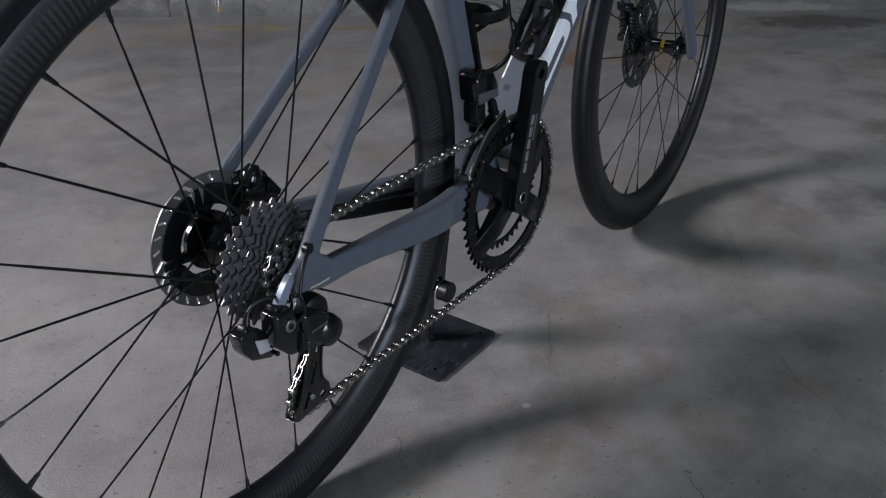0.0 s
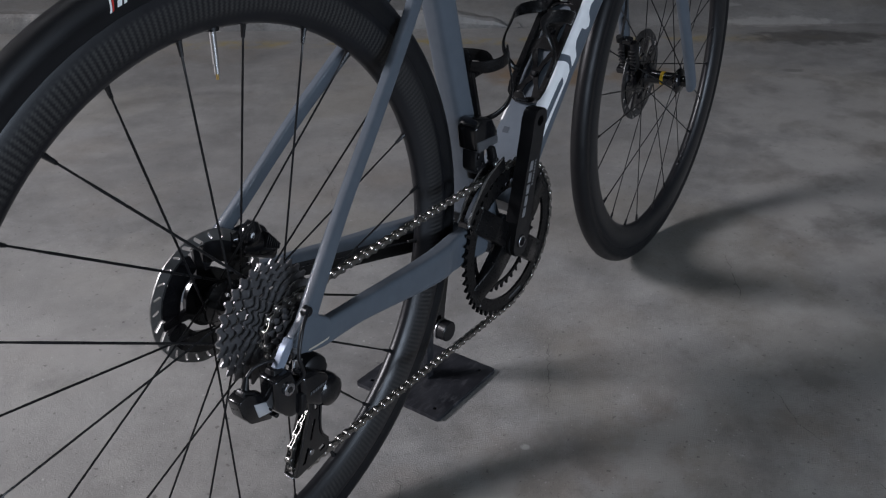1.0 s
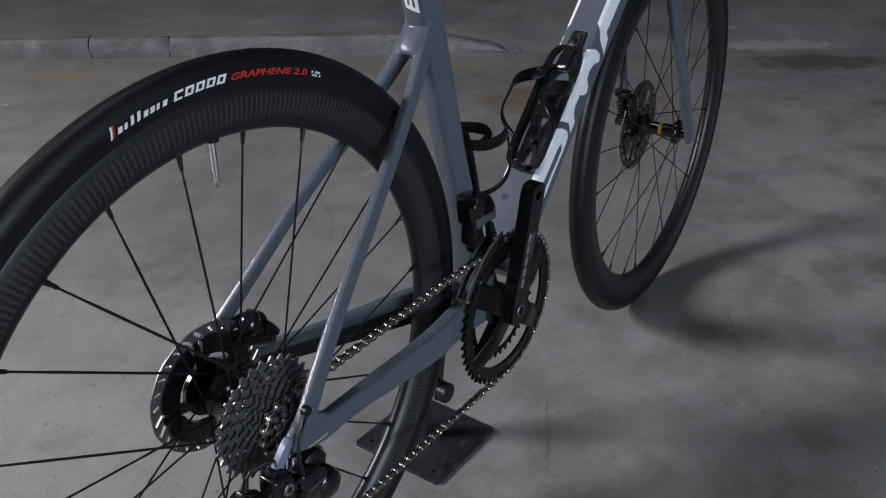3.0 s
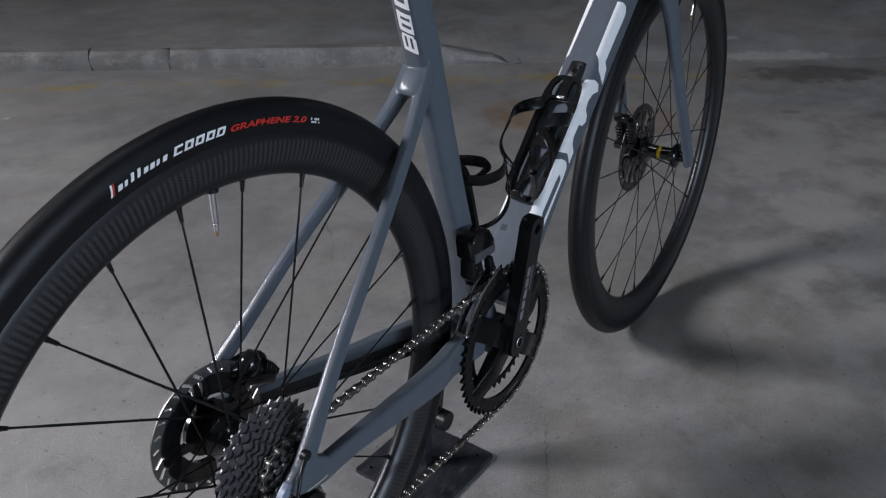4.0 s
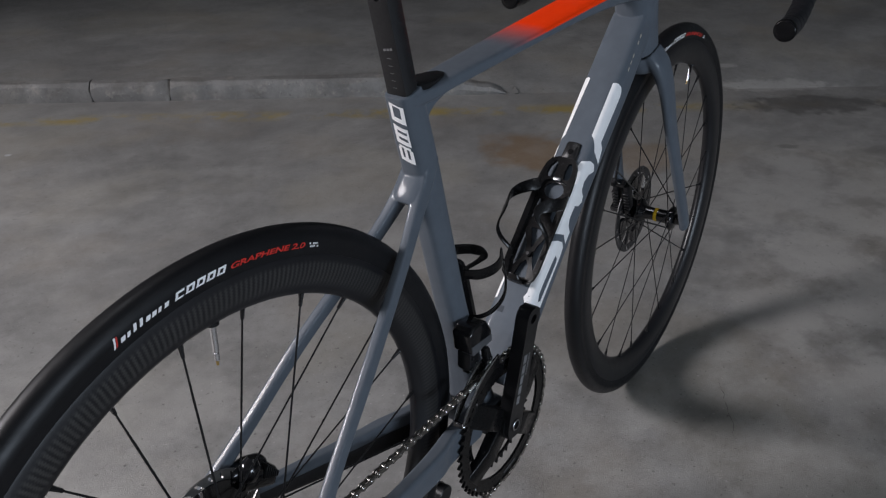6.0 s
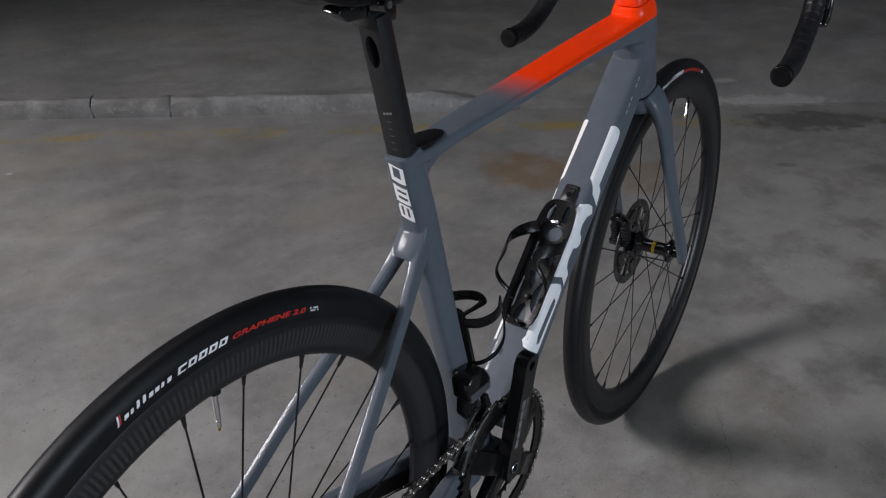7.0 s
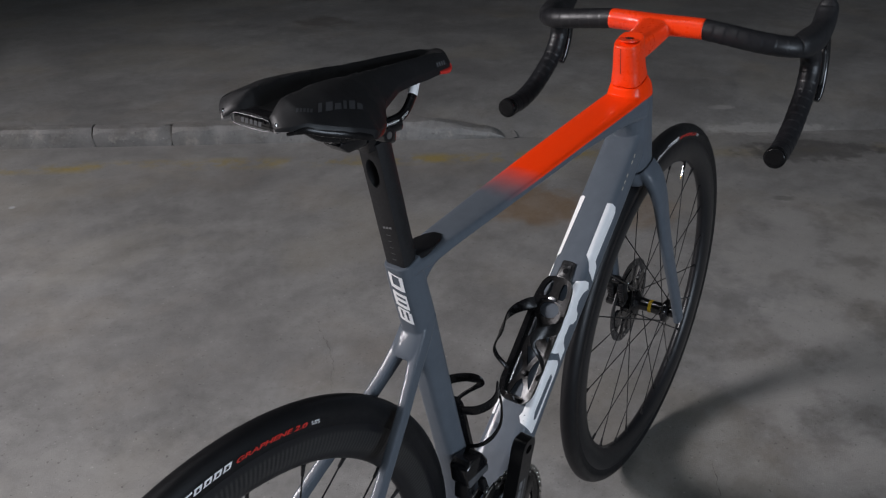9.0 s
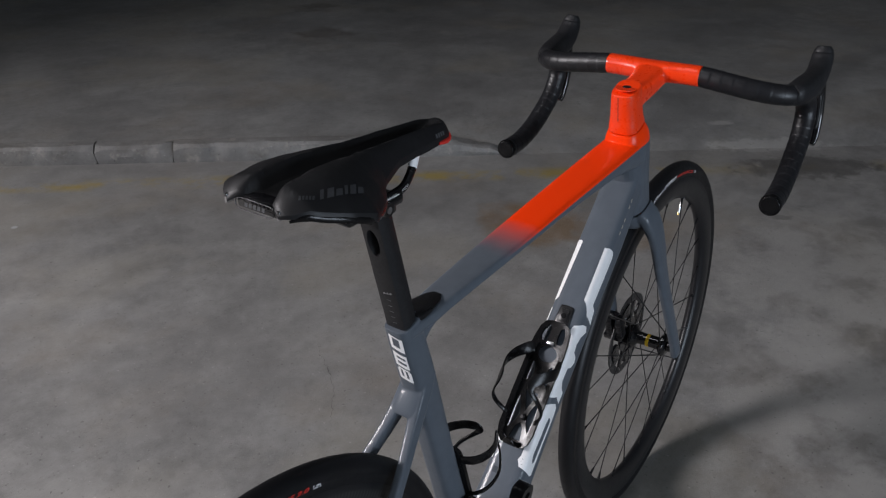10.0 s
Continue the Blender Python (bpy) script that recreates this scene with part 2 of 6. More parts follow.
def rim_carbon(cx, cz, weave=1.0):
    """Black carbon with fine radial ribs, round the hub at (cx, cz)."""
    m, t, b = tree("rim_carbon")
    v = coords(t)
    sep = t.nodes.new("ShaderNodeSeparateXYZ")
    t.links.new(v, sep.inputs[0])
    x, z = maths(t, "SUBTRACT", sep.outputs[0], cx), maths(t, "SUBTRACT", sep.outputs[2], cz)
    ang = maths(t, "ARCTAN2", z, x)
    rad = maths(t, "SQRT", maths(t, "ADD", maths(t, "MULTIPLY", x, x), maths(t, "MULTIPLY", z, z)))
    rib = maths(t, "SINE", maths(t, "ADD", maths(t, "MULTIPLY", ang, 340.0), maths(t, "MULTIPLY", maths(t, "SINE", maths(t, "MULTIPLY", rad, 2100.0)), 0.55)))
    rib = maths(t, "ADD", maths(t, "MULTIPLY", rib, 0.5), 0.5)
    band = maths(t, "MULTIPLY", maths(t, "DIVIDE", maths(t, "SUBTRACT", rad, 0.281), 0.007, clamp=True), maths(t, "DIVIDE", maths(t, "SUBTRACT", 0.3085, rad), 0.004, clamp=True))
    fleck = maths(t, "SINE", maths(t, "MULTIPLY", rad, 2600.0))
    f = maths(t, "MULTIPLY", band, maths(t, "MULTIPLY", rib, maths(t, "ADD", maths(t, "MULTIPLY", fleck, 0.15), 0.85)))
    t.links.new(blend(t, f, (0.0065, 0.0067, 0.0085), tuple(0.005 + weave * c for c in (0.053, 0.051, 0.048))), b.inputs["Base Color"])
    t.links.new(maths(t, "ADD", 0.32, maths(t, "MULTIPLY", noise_node(t, v, 90, 4), 0.12)), b.inputs["Roughness"])
    b.inputs["Specular IOR Level"].default_value = 0.55
    bump(t, b, maths(t, "MULTIPLY", rib, band), 0.14 * weave, 0.0005)
    return m


CONCRETE = concrete("concrete_floor")
KERB_CONCRETE = concrete("concrete_kerb", False, 0.80, 0.55)
SLAB_CONCRETE = concrete("concrete_slab", True, 0.92)
PAINT = frame_paint()
ORANGE = mat("orange_paint", (0.98, 0.050, 0.004), 0.30, vary=0.04, relief=0.04, coat=0.35)
RIM_REAR = rim_carbon(0.0, 0.336, 0.70)
RUBBER = mat("tyre_rubber", (0.0062, 0.0063, 0.0074), 0.44, spec=0.32, vary=0.25, scale=40, relief=0.25, grain=1500, depth=0.0003)
CARBON = mat("matt_carbon", (0.0062, 0.006, 0.0064), 0.24, spec=0.28, vary=0.3, scale=120, relief=0.12, grain=700)
PLASTIC = mat("black_plastic", (0.0085, 0.0085, 0.0095), 0.34, spec=0.36, vary=0.2, scale=80, relief=0.15)
POST_CARBON = mat("post_carbon", (0.009, 0.009, 0.010), 0.55, spec=0.40, vary=0.3, scale=120, relief=0.12, grain=700)
RIM_METAL = mat("tail_rim_metal", (0.08, 0.08, 0.083), 0.34, 1.0, vary=0.1, relief=0.0)
VALVE = mat("valve_metal", (0.80, 0.80, 0.81), 0.24, 1.0, vary=0.06, relief=0.0, rough_vary=0.05)
GLOSS = mat("gloss_black", (0.0055, 0.0055, 0.0065), 0.16, vary=0.2, relief=0.03, coat=0.4, rough_vary=0.05)
ANODISED = mat("black_anodised", (0.0105, 0.0105, 0.0115), 0.40, 0.35, vary=0.25, scale=150, relief=0.12)
RING_BLACK = mat("chainring_black", (0.0058, 0.0058, 0.0063), 0.30, 0.2, spec=0.26, vary=0.25, scale=150, relief=0.08)
SPOKE = mat("spoke_black", (0.012, 0.012, 0.013), 0.30, 0.3, vary=0.2, relief=0.0)
PLUG = mat("plug_plastic", (0.006, 0.006, 0.0065), 0.22, spec=0.18, vary=0.2, relief=0.03, rough_vary=0.05)
STEEL = mat("sprocket_steel", (0.15, 0.147, 0.15), 0.38, 0.62, vary=0.3, scale=180, relief=0.12, rough_vary=0.1)
ROTOR_DARK = mat("dark_rotor_steel", (0.10, 0.10, 0.102), 0.42, 0.9, vary=0.2, scale=200, relief=0.1)
ROTOR = mat("rotor_steel", (0.26, 0.257, 0.25), 0.46, 1.0, vary=0.15, scale=200, relief=0.1)
PIN = mat("chain_pin_steel", (0.78, 0.76, 0.73), 0.22, 1.0, vary=0.1, relief=0.0)
CHAIN = mat("chain_steel", (0.30, 0.29, 0.275), 0.34, 1.0, vary=0.25, scale=220, relief=0.1)
CHROME = mat("polished_metal", (0.60, 0.60, 0.61), 0.20, 1.0, vary=0.06, relief=0.0, rough_vary=0.05)
SILVER = mat("silver_alloy", (0.50, 0.50, 0.52), 0.30, 1.0, vary=0.12, scale=120, relief=0.05)
BRASS = mat("brass", (0.60, 0.42, 0.16), 0.3, 1.0, vary=0.1, relief=0.0)
TAPE = mat("bar_tape", (0.0090, 0.0093, 0.0112), 0.40, vary=0.3, scale=70, relief=0.35, grain=1100, depth=0.0004)
HOOD = mat("hood_rubber", (0.0115, 0.0118, 0.0135), 0.50, spec=0.4, vary=0.2, scale=60, relief=0.3, grain=1600, depth=0.0003)
LEATHER = mat("saddle_cover", (0.0080, 0.0080, 0.0090), 0.50, spec=0.36, vary=0.25, scale=50, relief=0.22, grain=1300, depth=0.0003)
WHITE = mat("white_print", (0.87, 0.87, 0.87), 0.38, vary=0.05, scale=90, relief=0.02)
FAINT = mat("faint_print", (0.036, 0.037, 0.040), 0.42, vary=0.08, relief=0.0)
PRINT_GREY = mat("grey_print", (0.075, 0.077, 0.082), 0.45, vary=0.08, relief=0.0)
RED = mat("red_print", (0.55, 0.030, 0.022), 0.42, vary=0.1, relief=0.0)
SQUARE = mat("square_print", (0.052, 0.060, 0.072), 0.5, spec=0.08, vary=0.06, relief=0.0)
CRANK_GREY = mat("crank_print_grey", (0.17, 0.17, 0.175), 0.45, vary=0.08, relief=0.0)
GOLD = mat("gold_print", (0.44, 0.40, 0.33), 0.42, vary=0.08, relief=0.0)
YELLOW = mat("yellow_band", (0.75, 0.48, 0.02), 0.40, vary=0.08, relief=0.0)


def worn_steel():
    """Black paint rubbed thin, with pale scuffs drawn out one way."""
    m, t, b = tree("painted_steel")
    v = coords(t)
    stretch = t.nodes.new("ShaderNodeMapping")
    stretch.inputs["Rotation"].default_value = (0, 0, 0.7)
    stretch.inputs["Scale"].default_value = (1.0, 3.5, 1.0)
    t.links.new(v, stretch.inputs["Vector"])
    scuff = ramp(t, noise_node(t, stretch.outputs[0], 42, 8, 0.7), [(0.52, (0, 0, 0)), (0.70, (1, 1, 1))])
    rub = noise_node(t, v, 18, 6, 0.6)
    col = ramp(t, rub, [(0.35, (0.009, 0.0095, 0.012)), (0.65, (0.026, 0.027, 0.032))])
    t.links.new(blend(t, maths(t, "MULTIPLY", scuff, 0.5), col, (0.085, 0.086, 0.095)), b.inputs["Base Color"])
    t.links.new(maths(t, "ADD", 0.22, maths(t, "MULTIPLY", rub, 0.36)), b.inputs["Roughness"])
    b.inputs["Specular IOR Level"].default_value = 0.40
    bump(t, b, noise_node(t, v, 300, 4), 0.2, 0.0004)
    return m


BLACK_PLATE = worn_steel()
CRACK = mat("crack_dirt", (0.105, 0.10, 0.094), 0.9, vary=0.3, relief=0.2)
# glow for the added ceiling fixtures
FILL_GLOW, _t, _b = tree("fill_diffuser")
_b.inputs["Emission Color"].default_value = (0.93, 0.97, 1, 1)
_b.inputs["Emission Strength"].default_value = 4.0


# ---- mesh helpers ----
def part(name, bm, material, parent=None, label="", xf=None, sharp=38, weld=True):
    """Links a bmesh as one mesh object."""
    if xf is not None:
        bmesh.ops.transform(bm, matrix=xf, verts=bm.verts)
    if weld:
        bmesh.ops.recalc_face_normals(bm, faces=bm.faces)
    me = bpy.data.meshes.new(name)
    bm.to_mesh(me)
    bm.free()
    me.polygons.foreach_set("use_smooth", [True] * len(me.polygons))
    me.set_sharp_from_angle(angle=radians(sharp))
    me.materials.append(material)
    ob = new(name, me)
    if parent:
        ob.parent = parent
    if label:
        ob["label"] = label
    return ob


def spline(keys, sub):
    """Catmull-Rom through rows of numbers."""
    k = [np.array(r, float) for r in keys]
    k = [2 * k[0] - k[1]] + k + [2 * k[-1] - k[-2]]
    out = []
    for i in range(1, len(k) - 2):
        for s in range(sub):
            u = s / sub
            out.append(0.5 * (2 * k[i] + (k[i + 1] - k[i - 1]) * u + (2 * k[i - 1] - 5 * k[i] + 4 * k[i + 1] - k[i + 2]) * u * u + (3 * k[i] - k[i - 1] - 3 * k[i + 1] + k[i + 2]) * u ** 3))
    return out + [k[-2]]


def skin(bm, rings, closed=False, cap=True):
    rows = [[bm.verts.new(p) for p in r] for r in rings]
    n = len(rows[0])
    pairs = list(zip(rows, rows[1:])) + ([(rows[-1], rows[0])] if closed else [])
    for a, b in pairs:
        for i in range(n):
            bm.faces.new((a[i], a[(i + 1) % n], b[(i + 1) % n], b[i]))
    if cap and not closed:
        bm.faces.new(rows[0][::-1])
        bm.faces.new(rows[-1])
    return rows


def sweep(bm, keys, sub=6, n=18, p=2.0, ref=(0, 1, 0), cap=True, round_ends=False):
    """A tube through rows (x, y, z, half size along ref, half size across it), of superellipse section."""
    rows = spline(keys, sub) if sub > 1 else [np.array(r, float) for r in keys]
    ref = Vector(ref)
    pts = [Vector(r[:3]) for r in rows]
    rings = []
    for i, r in enumerate(rows):
        tan = (pts[min(i + 1, len(pts) - 1)] - pts[max(i - 1, 0)]).normalized()
        side = (ref - tan * ref.dot(tan)).normalized()
        over = tan.cross(side)
        ring = []
        for j in range(n):
            a = 2 * math.pi * j / n
            c, s = math.cos(a), math.sin(a)
            c, s = math.copysign(abs(c) ** (2 / p), c), math.copysign(abs(s) ** (2 / p), s)
            ring.append(pts[i] + side * (c * r[3]) + over * (s * r[4]))
        rings.append(ring)
    if round_ends:
        for e, o in ((0, 1), (-1, -2)):
            c = pts[e]
            d = (pts[e] - pts[o]).normalized() * min(rows[e][3], rows[e][4]) * 0.45
            extra = [c + (q - c) * 0.72 + d for q in rings[e]]
            rings = [extra] + rings if e == 0 else rings + [extra]
    skin(bm, rings, cap=cap)
    return bm


def rod(bm, a, b, r, n=12, r2=None):
    return sweep(bm, [(*a, r, r), (*b, r2 or r, r2 or r)], 1, n, ref=(0.31, 0.2, 0.93))


def lathe(bm, profile, centre, n=64, closed=False, cap=False):
    """Turns a profile of (radius, y) round an axle along y."""
    cx, cy, cz = centre
    rings = []
    for i in range(n):
        a = 2 * math.pi * i / n
        rings.append([(cx + r * math.cos(a), cy + y, cz + r * math.sin(a)) for r, y in profile])
    rows = [[bm.verts.new(q) for q in r] for r in rings]
    m = len(profile)
    for i in range(n):
        a, b = rows[i], rows[(i + 1) % n]
        for j in range(m if closed else m - 1):
            bm.faces.new((a[j], a[(j + 1) % m], b[(j + 1) % m], b[j]))
    return bm


def disc(bm, centre, r, y0, y1, n=32, chamfer=0.0006):
    """A solid round of radius r along y."""
    return lathe(bm, [(0.0002, y0), (r - chamfer, y0), (r, y0 + chamfer), (r, y1 - chamfer), (r - chamfer, y1), (0.0002, y1)], centre, n)


def slab(bm, outline, y0, y1, holes=(), to=None):
    """A flat plate in the x-z plane, from y0 to y1, with holes cut through it."""
    loops = [outline] + list(holes)
    made = bmesh.new()
    edges = []
    for lp in loops:
        vs = [made.verts.new((x, 0, z)) for x, z in lp]
        edges += [made.edges.new((vs[i], vs[(i + 1) % len(vs)])) for i in range(len(vs))]
    bmesh.ops.triangle_fill(made, use_beauty=True, use_dissolve=False, edges=edges)
    made.verts.index_update()
    faces = [[v.index for v in f.verts] for f in made.faces]
    co = [v.co.copy() for v in made.verts]
    made.free()
    f = to or (lambda q: q)
    lo = [bm.verts.new(f(Vector((c.x, y0, c.z)))) for c in co]
    hi = [bm.verts.new(f(Vector((c.x, y1, c.z)))) for c in co]
    for fc in faces:
        bm.faces.new([lo[i] for i in fc])
        bm.faces.new([hi[i] for i in fc][::-1])
    k = 0
    for lp in loops:
        m = len(lp)
        for i in range(m):
            a, b = k + i, k + (i + 1) % m
            bm.faces.new((lo[a], lo[b], hi[b], hi[a]))
        k += m
    return bm


def ring_pts(cx, cz, r, n=32, start=0.0):
    return [(cx + r * math.cos(start + 2 * math.pi * i / n), cz + r * math.sin(start + 2 * math.pi * i / n)) for i in range(n)]


def arc_slot(cx, cz, r0, r1, a0, a1, n=8):
    out = [(cx + r1 * math.cos(a0 + (a1 - a0) * i / n), cz + r1 * math.sin(a0 + (a1 - a0) * i / n)) for i in range(n + 1)]
    return out + [(cx + r0 * math.cos(a1 + (a0 - a1) * i / n), cz + r0 * math.sin(a1 + (a0 - a1) * i / n)) for i in range(n + 1)]


def gear_pts(cx, cz, teeth, root, tip, phase=0.0):
    out = []
    for i in range(teeth):
        for u, r in ((0.0, root), (0.22, root), (0.40, tip), (0.56, tip), (0.76, root)):
            a = phase + 2 * math.pi * (i + u) / teeth
            out.append((cx + r * math.cos(a), cz + r * math.sin(a)))
    return out


def sprocket_pts(cx, cz, teeth, pr, phase=0.0):
    """Teeth with round gullets for the chain's rollers and narrow flat tips."""
    out = []
    step = 2 * math.pi / teeth
    for i in range(teeth):
        a = phase + i * step
        c, s = math.cos(a), math.sin(a)
        for deg in (-78, -45, 0, 45, 78):
            r, w = pr - 0.0037 * math.cos(radians(deg)), 0.0037 * math.sin(radians(deg))
            out.append((cx + c * r - s * w, cz + s * r + c * w))
        for u in (0.40, 0.56):
            b, r = a + u * step, pr + 0.0021
            out.append((cx + r * math.cos(b), cz + r * math.sin(b)))
    return out


def block(bm, a, b, ease=0.0015):
    """A box between two corners with eased edges."""
    made = bmesh.new()
    bmesh.ops.create_cube(made, size=1)
    bmesh.ops.scale(made, vec=[abs(b[i] - a[i]) for i in range(3)], verts=made.verts)
    bmesh.ops.translate(made, vec=[(a[i] + b[i]) / 2 for i in range(3)], verts=made.verts)
    if ease:
        bmesh.ops.bevel(made, geom=made.edges[:], offset=ease, segments=2, affect="EDGES", profile=0.5)
    made.verts.index_update()
    vs = [bm.verts.new(v.co) for v in made.verts]
    for f in made.faces:
        bm.faces.new([vs[v.index] for v in f.verts])
    made.free()
    return bm


def hull(bm, pts, ease=0.0015, segments=2):
    """A convex lump round points, with eased edges."""
    made = bmesh.new()
    for q in pts:
        made.verts.new(q)
    r = bmesh.ops.convex_hull(made, input=made.verts[:])
    bmesh.ops.delete(made, geom=list({g for g in r["geom_unused"] + r["geom_interior"] if isinstance(g, bmesh.types.BMVert)}), context="VERTS")
    bmesh.ops.dissolve_limit(made, angle_limit=radians(8), verts=made.verts[:], edges=made.edges[:])
    if ease:
        bmesh.ops.bevel(made, geom=made.edges[:], offset=ease, segments=segments, affect="EDGES", profile=0.5)
    made.verts.index_update()
    vs = [bm.verts.new(v.co) for v in made.verts]
    for f in made.faces:
        bm.faces.new([vs[v.index] for v in f.verts])
    made.free()
    return bm


def letters(text, height, bold=0.0):
    """Flat mesh of a word in the built-in font, cut fine: bmesh in x-y, starting at 0."""
    cu = bpy.data.curves.new("word", "FONT")
    cu.body, cu.size, cu.offset = text, height, bold
    ob = new("word", cu)
    me = bpy.data.meshes.new_from_object(ob.evaluated_get(bpy.context.evaluated_depsgraph_get()))
    bpy.data.objects.remove(ob)
    bpy.data.curves.remove(cu)
    bm = bmesh.new()
    bm.from_mesh(me)
    bpy.data.meshes.remove(me)
    return bm


def fine(bm, size):
    """Cuts a flat mesh until its edges are short enough to bend."""
    bmesh.ops.triangulate(bm, faces=bm.faces[:])
    for _ in range(6):
        long = [e for e in bm.edges if e.calc_length() > size]
        if not long:
            break
        bmesh.ops.subdivide_edges(bm, edges=long, cuts=1)
        bmesh.ops.triangulate(bm, faces=bm.faces[:])
    return bm


def flat(*polys):
    """Flat polygons in x-y as one bmesh."""
    bm = bmesh.new()
    for q in polys:
        bm.faces.new([bm.verts.new((x, y, 0)) for x, y in q])
    return bm


def slant(x, y, w, h, lean=0.25):
    return [(x + lean * y, y), (x + w + lean * y, y), (x + w + lean * (y + h), y + h), (x + lean * (y + h), y + h)]


# ---- setting ----
KN = Vector((0.763, 0.647, 0))   # across the kerb
KD = Vector((0.647, -0.763, 0))  # along it
bm = bmesh.new()
bmesh.ops.create_grid(bm, x_segments=4, y_segments=4, size=11.0)
floor = tagged(part("floor", bm, CONCRETE), "stained grey concrete garage floor with cracks and scuffs", "floor", kind="structure")


def along_kerb(u, w, z):
    return KN * w + KD * u + Vector((0, 0, z))


def kerb_stone(u0, u1, seed):
    """A length of worn concrete kerb, its upper edge chipped, its ends broken at a slant."""
    rng = random.Random(seed)
    bm = bmesh.new()
    steps = max(8, int((u1 - u0) / 0.022))
    rings = []
    for i in range(steps + 1):
        u = u0 + (u1 - u0) * i / steps
        j = noise.noise(Vector((u * 3.1, seed, 0))) * 0.010 + noise.noise(Vector((u * 19.0, seed, 3))) * 0.009
        e = rng.uniform(-0.003, 0.003) if 0 < i < steps else 0.0
        chip = max(0.0, noise.noise(Vector((u * 9.0, seed, 7)))) * 0.026 + max(0.0, noise.noise(Vector((u * 31.0, seed, 9)))) * 0.010
        chip += 0.012 if i in (0, steps) else 0.0
        # the kerb crumbles away towards its end
        low = max(0.04, 1.0 - min(1.0, max(0.0, (u - 0.34) / 0.36)) ** 1.7 * (1 + 0.5 * noise.noise(Vector((u * 17.0, 2, 1)))))
        prof = [(2.628, 0.0, 0), (2.624 + j, 0.030, 1), (2.628 + j + e, 0.060 - chip, 2), (2.638 + j + chip * 1.3, 0.070 + e * 0.5, 3), (2.660 + j, 0.0725, 3), (2.690, 0.072, 3), (2.690, 0.0, 0)]
        ring = []
        for w, z, k in prof:
            slope = 0.0
            if i in (0, steps):
                slope = 0.010 * noise.noise(Vector((z * 60.0, seed, i))) + 0.010 * (z / 0.07) * (-1 if i == steps and seed == 2 or i == 0 and seed == 3 else 0.4)
            ring.append(along_kerb(u + slope, w, z * low))
        rings.append(ring)
    skin(bm, rings)
    return part("kerb_stone", bm, KERB_CONCRETE, sharp=24)


kerb = tagged(new("kerb"), "low chipped concrete kerb with open joints, crumbling at one end", "kerb", kind="structure")
cuts = [-5.6, -4.1, -2.55, -0.895, -0.612, 0.72]
for i, (a, b) in enumerate(zip(cuts, cuts[1:])):
    kerb_stone(a + 0.0028, b - 0.0028, i).parent = kerb
bm = bmesh.new()
rings = []
for u in (-7.5, 0.06, 0.20, 0.34, 1.2, 7.5):
    k = min(1.0, max(0.0, (u - 0.06) / 0.28))
    rings.append([along_kerb(u, w, z) for w, z in ((2.693 - 0.06 * k, 0.0), (2.693 - 0.05 * k, 0.069 - 0.067 * k), (2.697 + 0.38 * k, 0.070), (8.2, 0.070), (8.2, 0.0))])
skin(bm, rings)
raised = tagged(part("raised_floor", bm, SLAB_CONCRETE, sharp=20), "dim raised concrete slab behind the low kerb", "floor", kind="structure")


def crack(points, width, seed):
    """A hairline crack: a thin ragged strip of dirt in the floor."""
    rng = random.Random(seed)
    pts = [Vector((*q, 0.0012)) for q in points]
    fine_pts = []
    for a, b in zip(pts, pts[1:]):
        m = max(2, int((b - a).length / 0.008))
        fine_pts += [a + (b - a) * (i / m) for i in range(m)]
    fine_pts.append(pts[-1])
    bm = bmesh.new()
    last = None
    n = len(fine_pts)
    for i, q in enumerate(fine_pts):
        d = (fine_pts[min(i + 1, n - 1)] - fine_pts[max(i - 1, 0)]).normalized()
        s = Vector((-d.y, d.x, 0))
        q = q + s * rng.uniform(-0.0035, 0.0035)
        w = width * rng.uniform(0.25, 1.0) * min(1, 0.15 + 3 * min(i, n - 1 - i) / n)
        pair = (bm.verts.new(q + s * w), bm.verts.new(q - s * w))
        if last:
            bm.faces.new((last[0], last[1], pair[1], pair[0]))
        last = pair
    return part("crack", bm, CRACK, floor)


crack([(0.625, 0.0), (0.592, -0.021), (0.55, -0.047), (0.507, -0.074), (0.46, -0.095), (0.427, -0.114)], 0.0008, 1)
crack([(1.075, -0.14), (1.034, -0.166), (0.985, -0.195), (0.943, -0.218), (0.90, -0.235)], 0.0007, 2)
crack([(0.70, -0.34), (0.666, -0.370), (0.613, -0.416), (0.596, -0.459)], 0.0006, 3)
crack([(0.56, -0.53), (0.545, -0.55), (0.535, -0.575)], 0.0009, 8)
crack([(0.21, -0.010), (0.194, -0.025), (0.170, -0.048), (0.148, -0.070)], 0.0008, 4)
crack([(1.01, 0.87), (0.976, 0.831), (0.933, 0.763), (0.889, 0.705), (0.83, 0.655), (0.76, 0.598)], 0.0006, 5)
crack([(0.36, -0.34), (0.33, -0.37), (0.29, -0.42), (0.27, -0.47)], 0.0008, 6)

for ob in (floor, kerb, raised):
    ob.location.z = -0.005

# garage shell
WALL_CONCRETE = concrete("concrete_wall", False, 0.80)
for nm, a, b in (("wall_north", (-8, 8.4, 0), (8.2, 8.7, 3.9)), ("wall_east", (8.2, -8.3, 0), (8.5, 8.7, 3.9)), ("wall_west", (-8.3, -8.3, 0), (-8.0, 8.7, 3.9))):
    tagged(part(nm, block(bmesh.new(), a, b, 0), WALL_CONCRETE), "bare grey concrete garage wall", "wall", kind="structure")
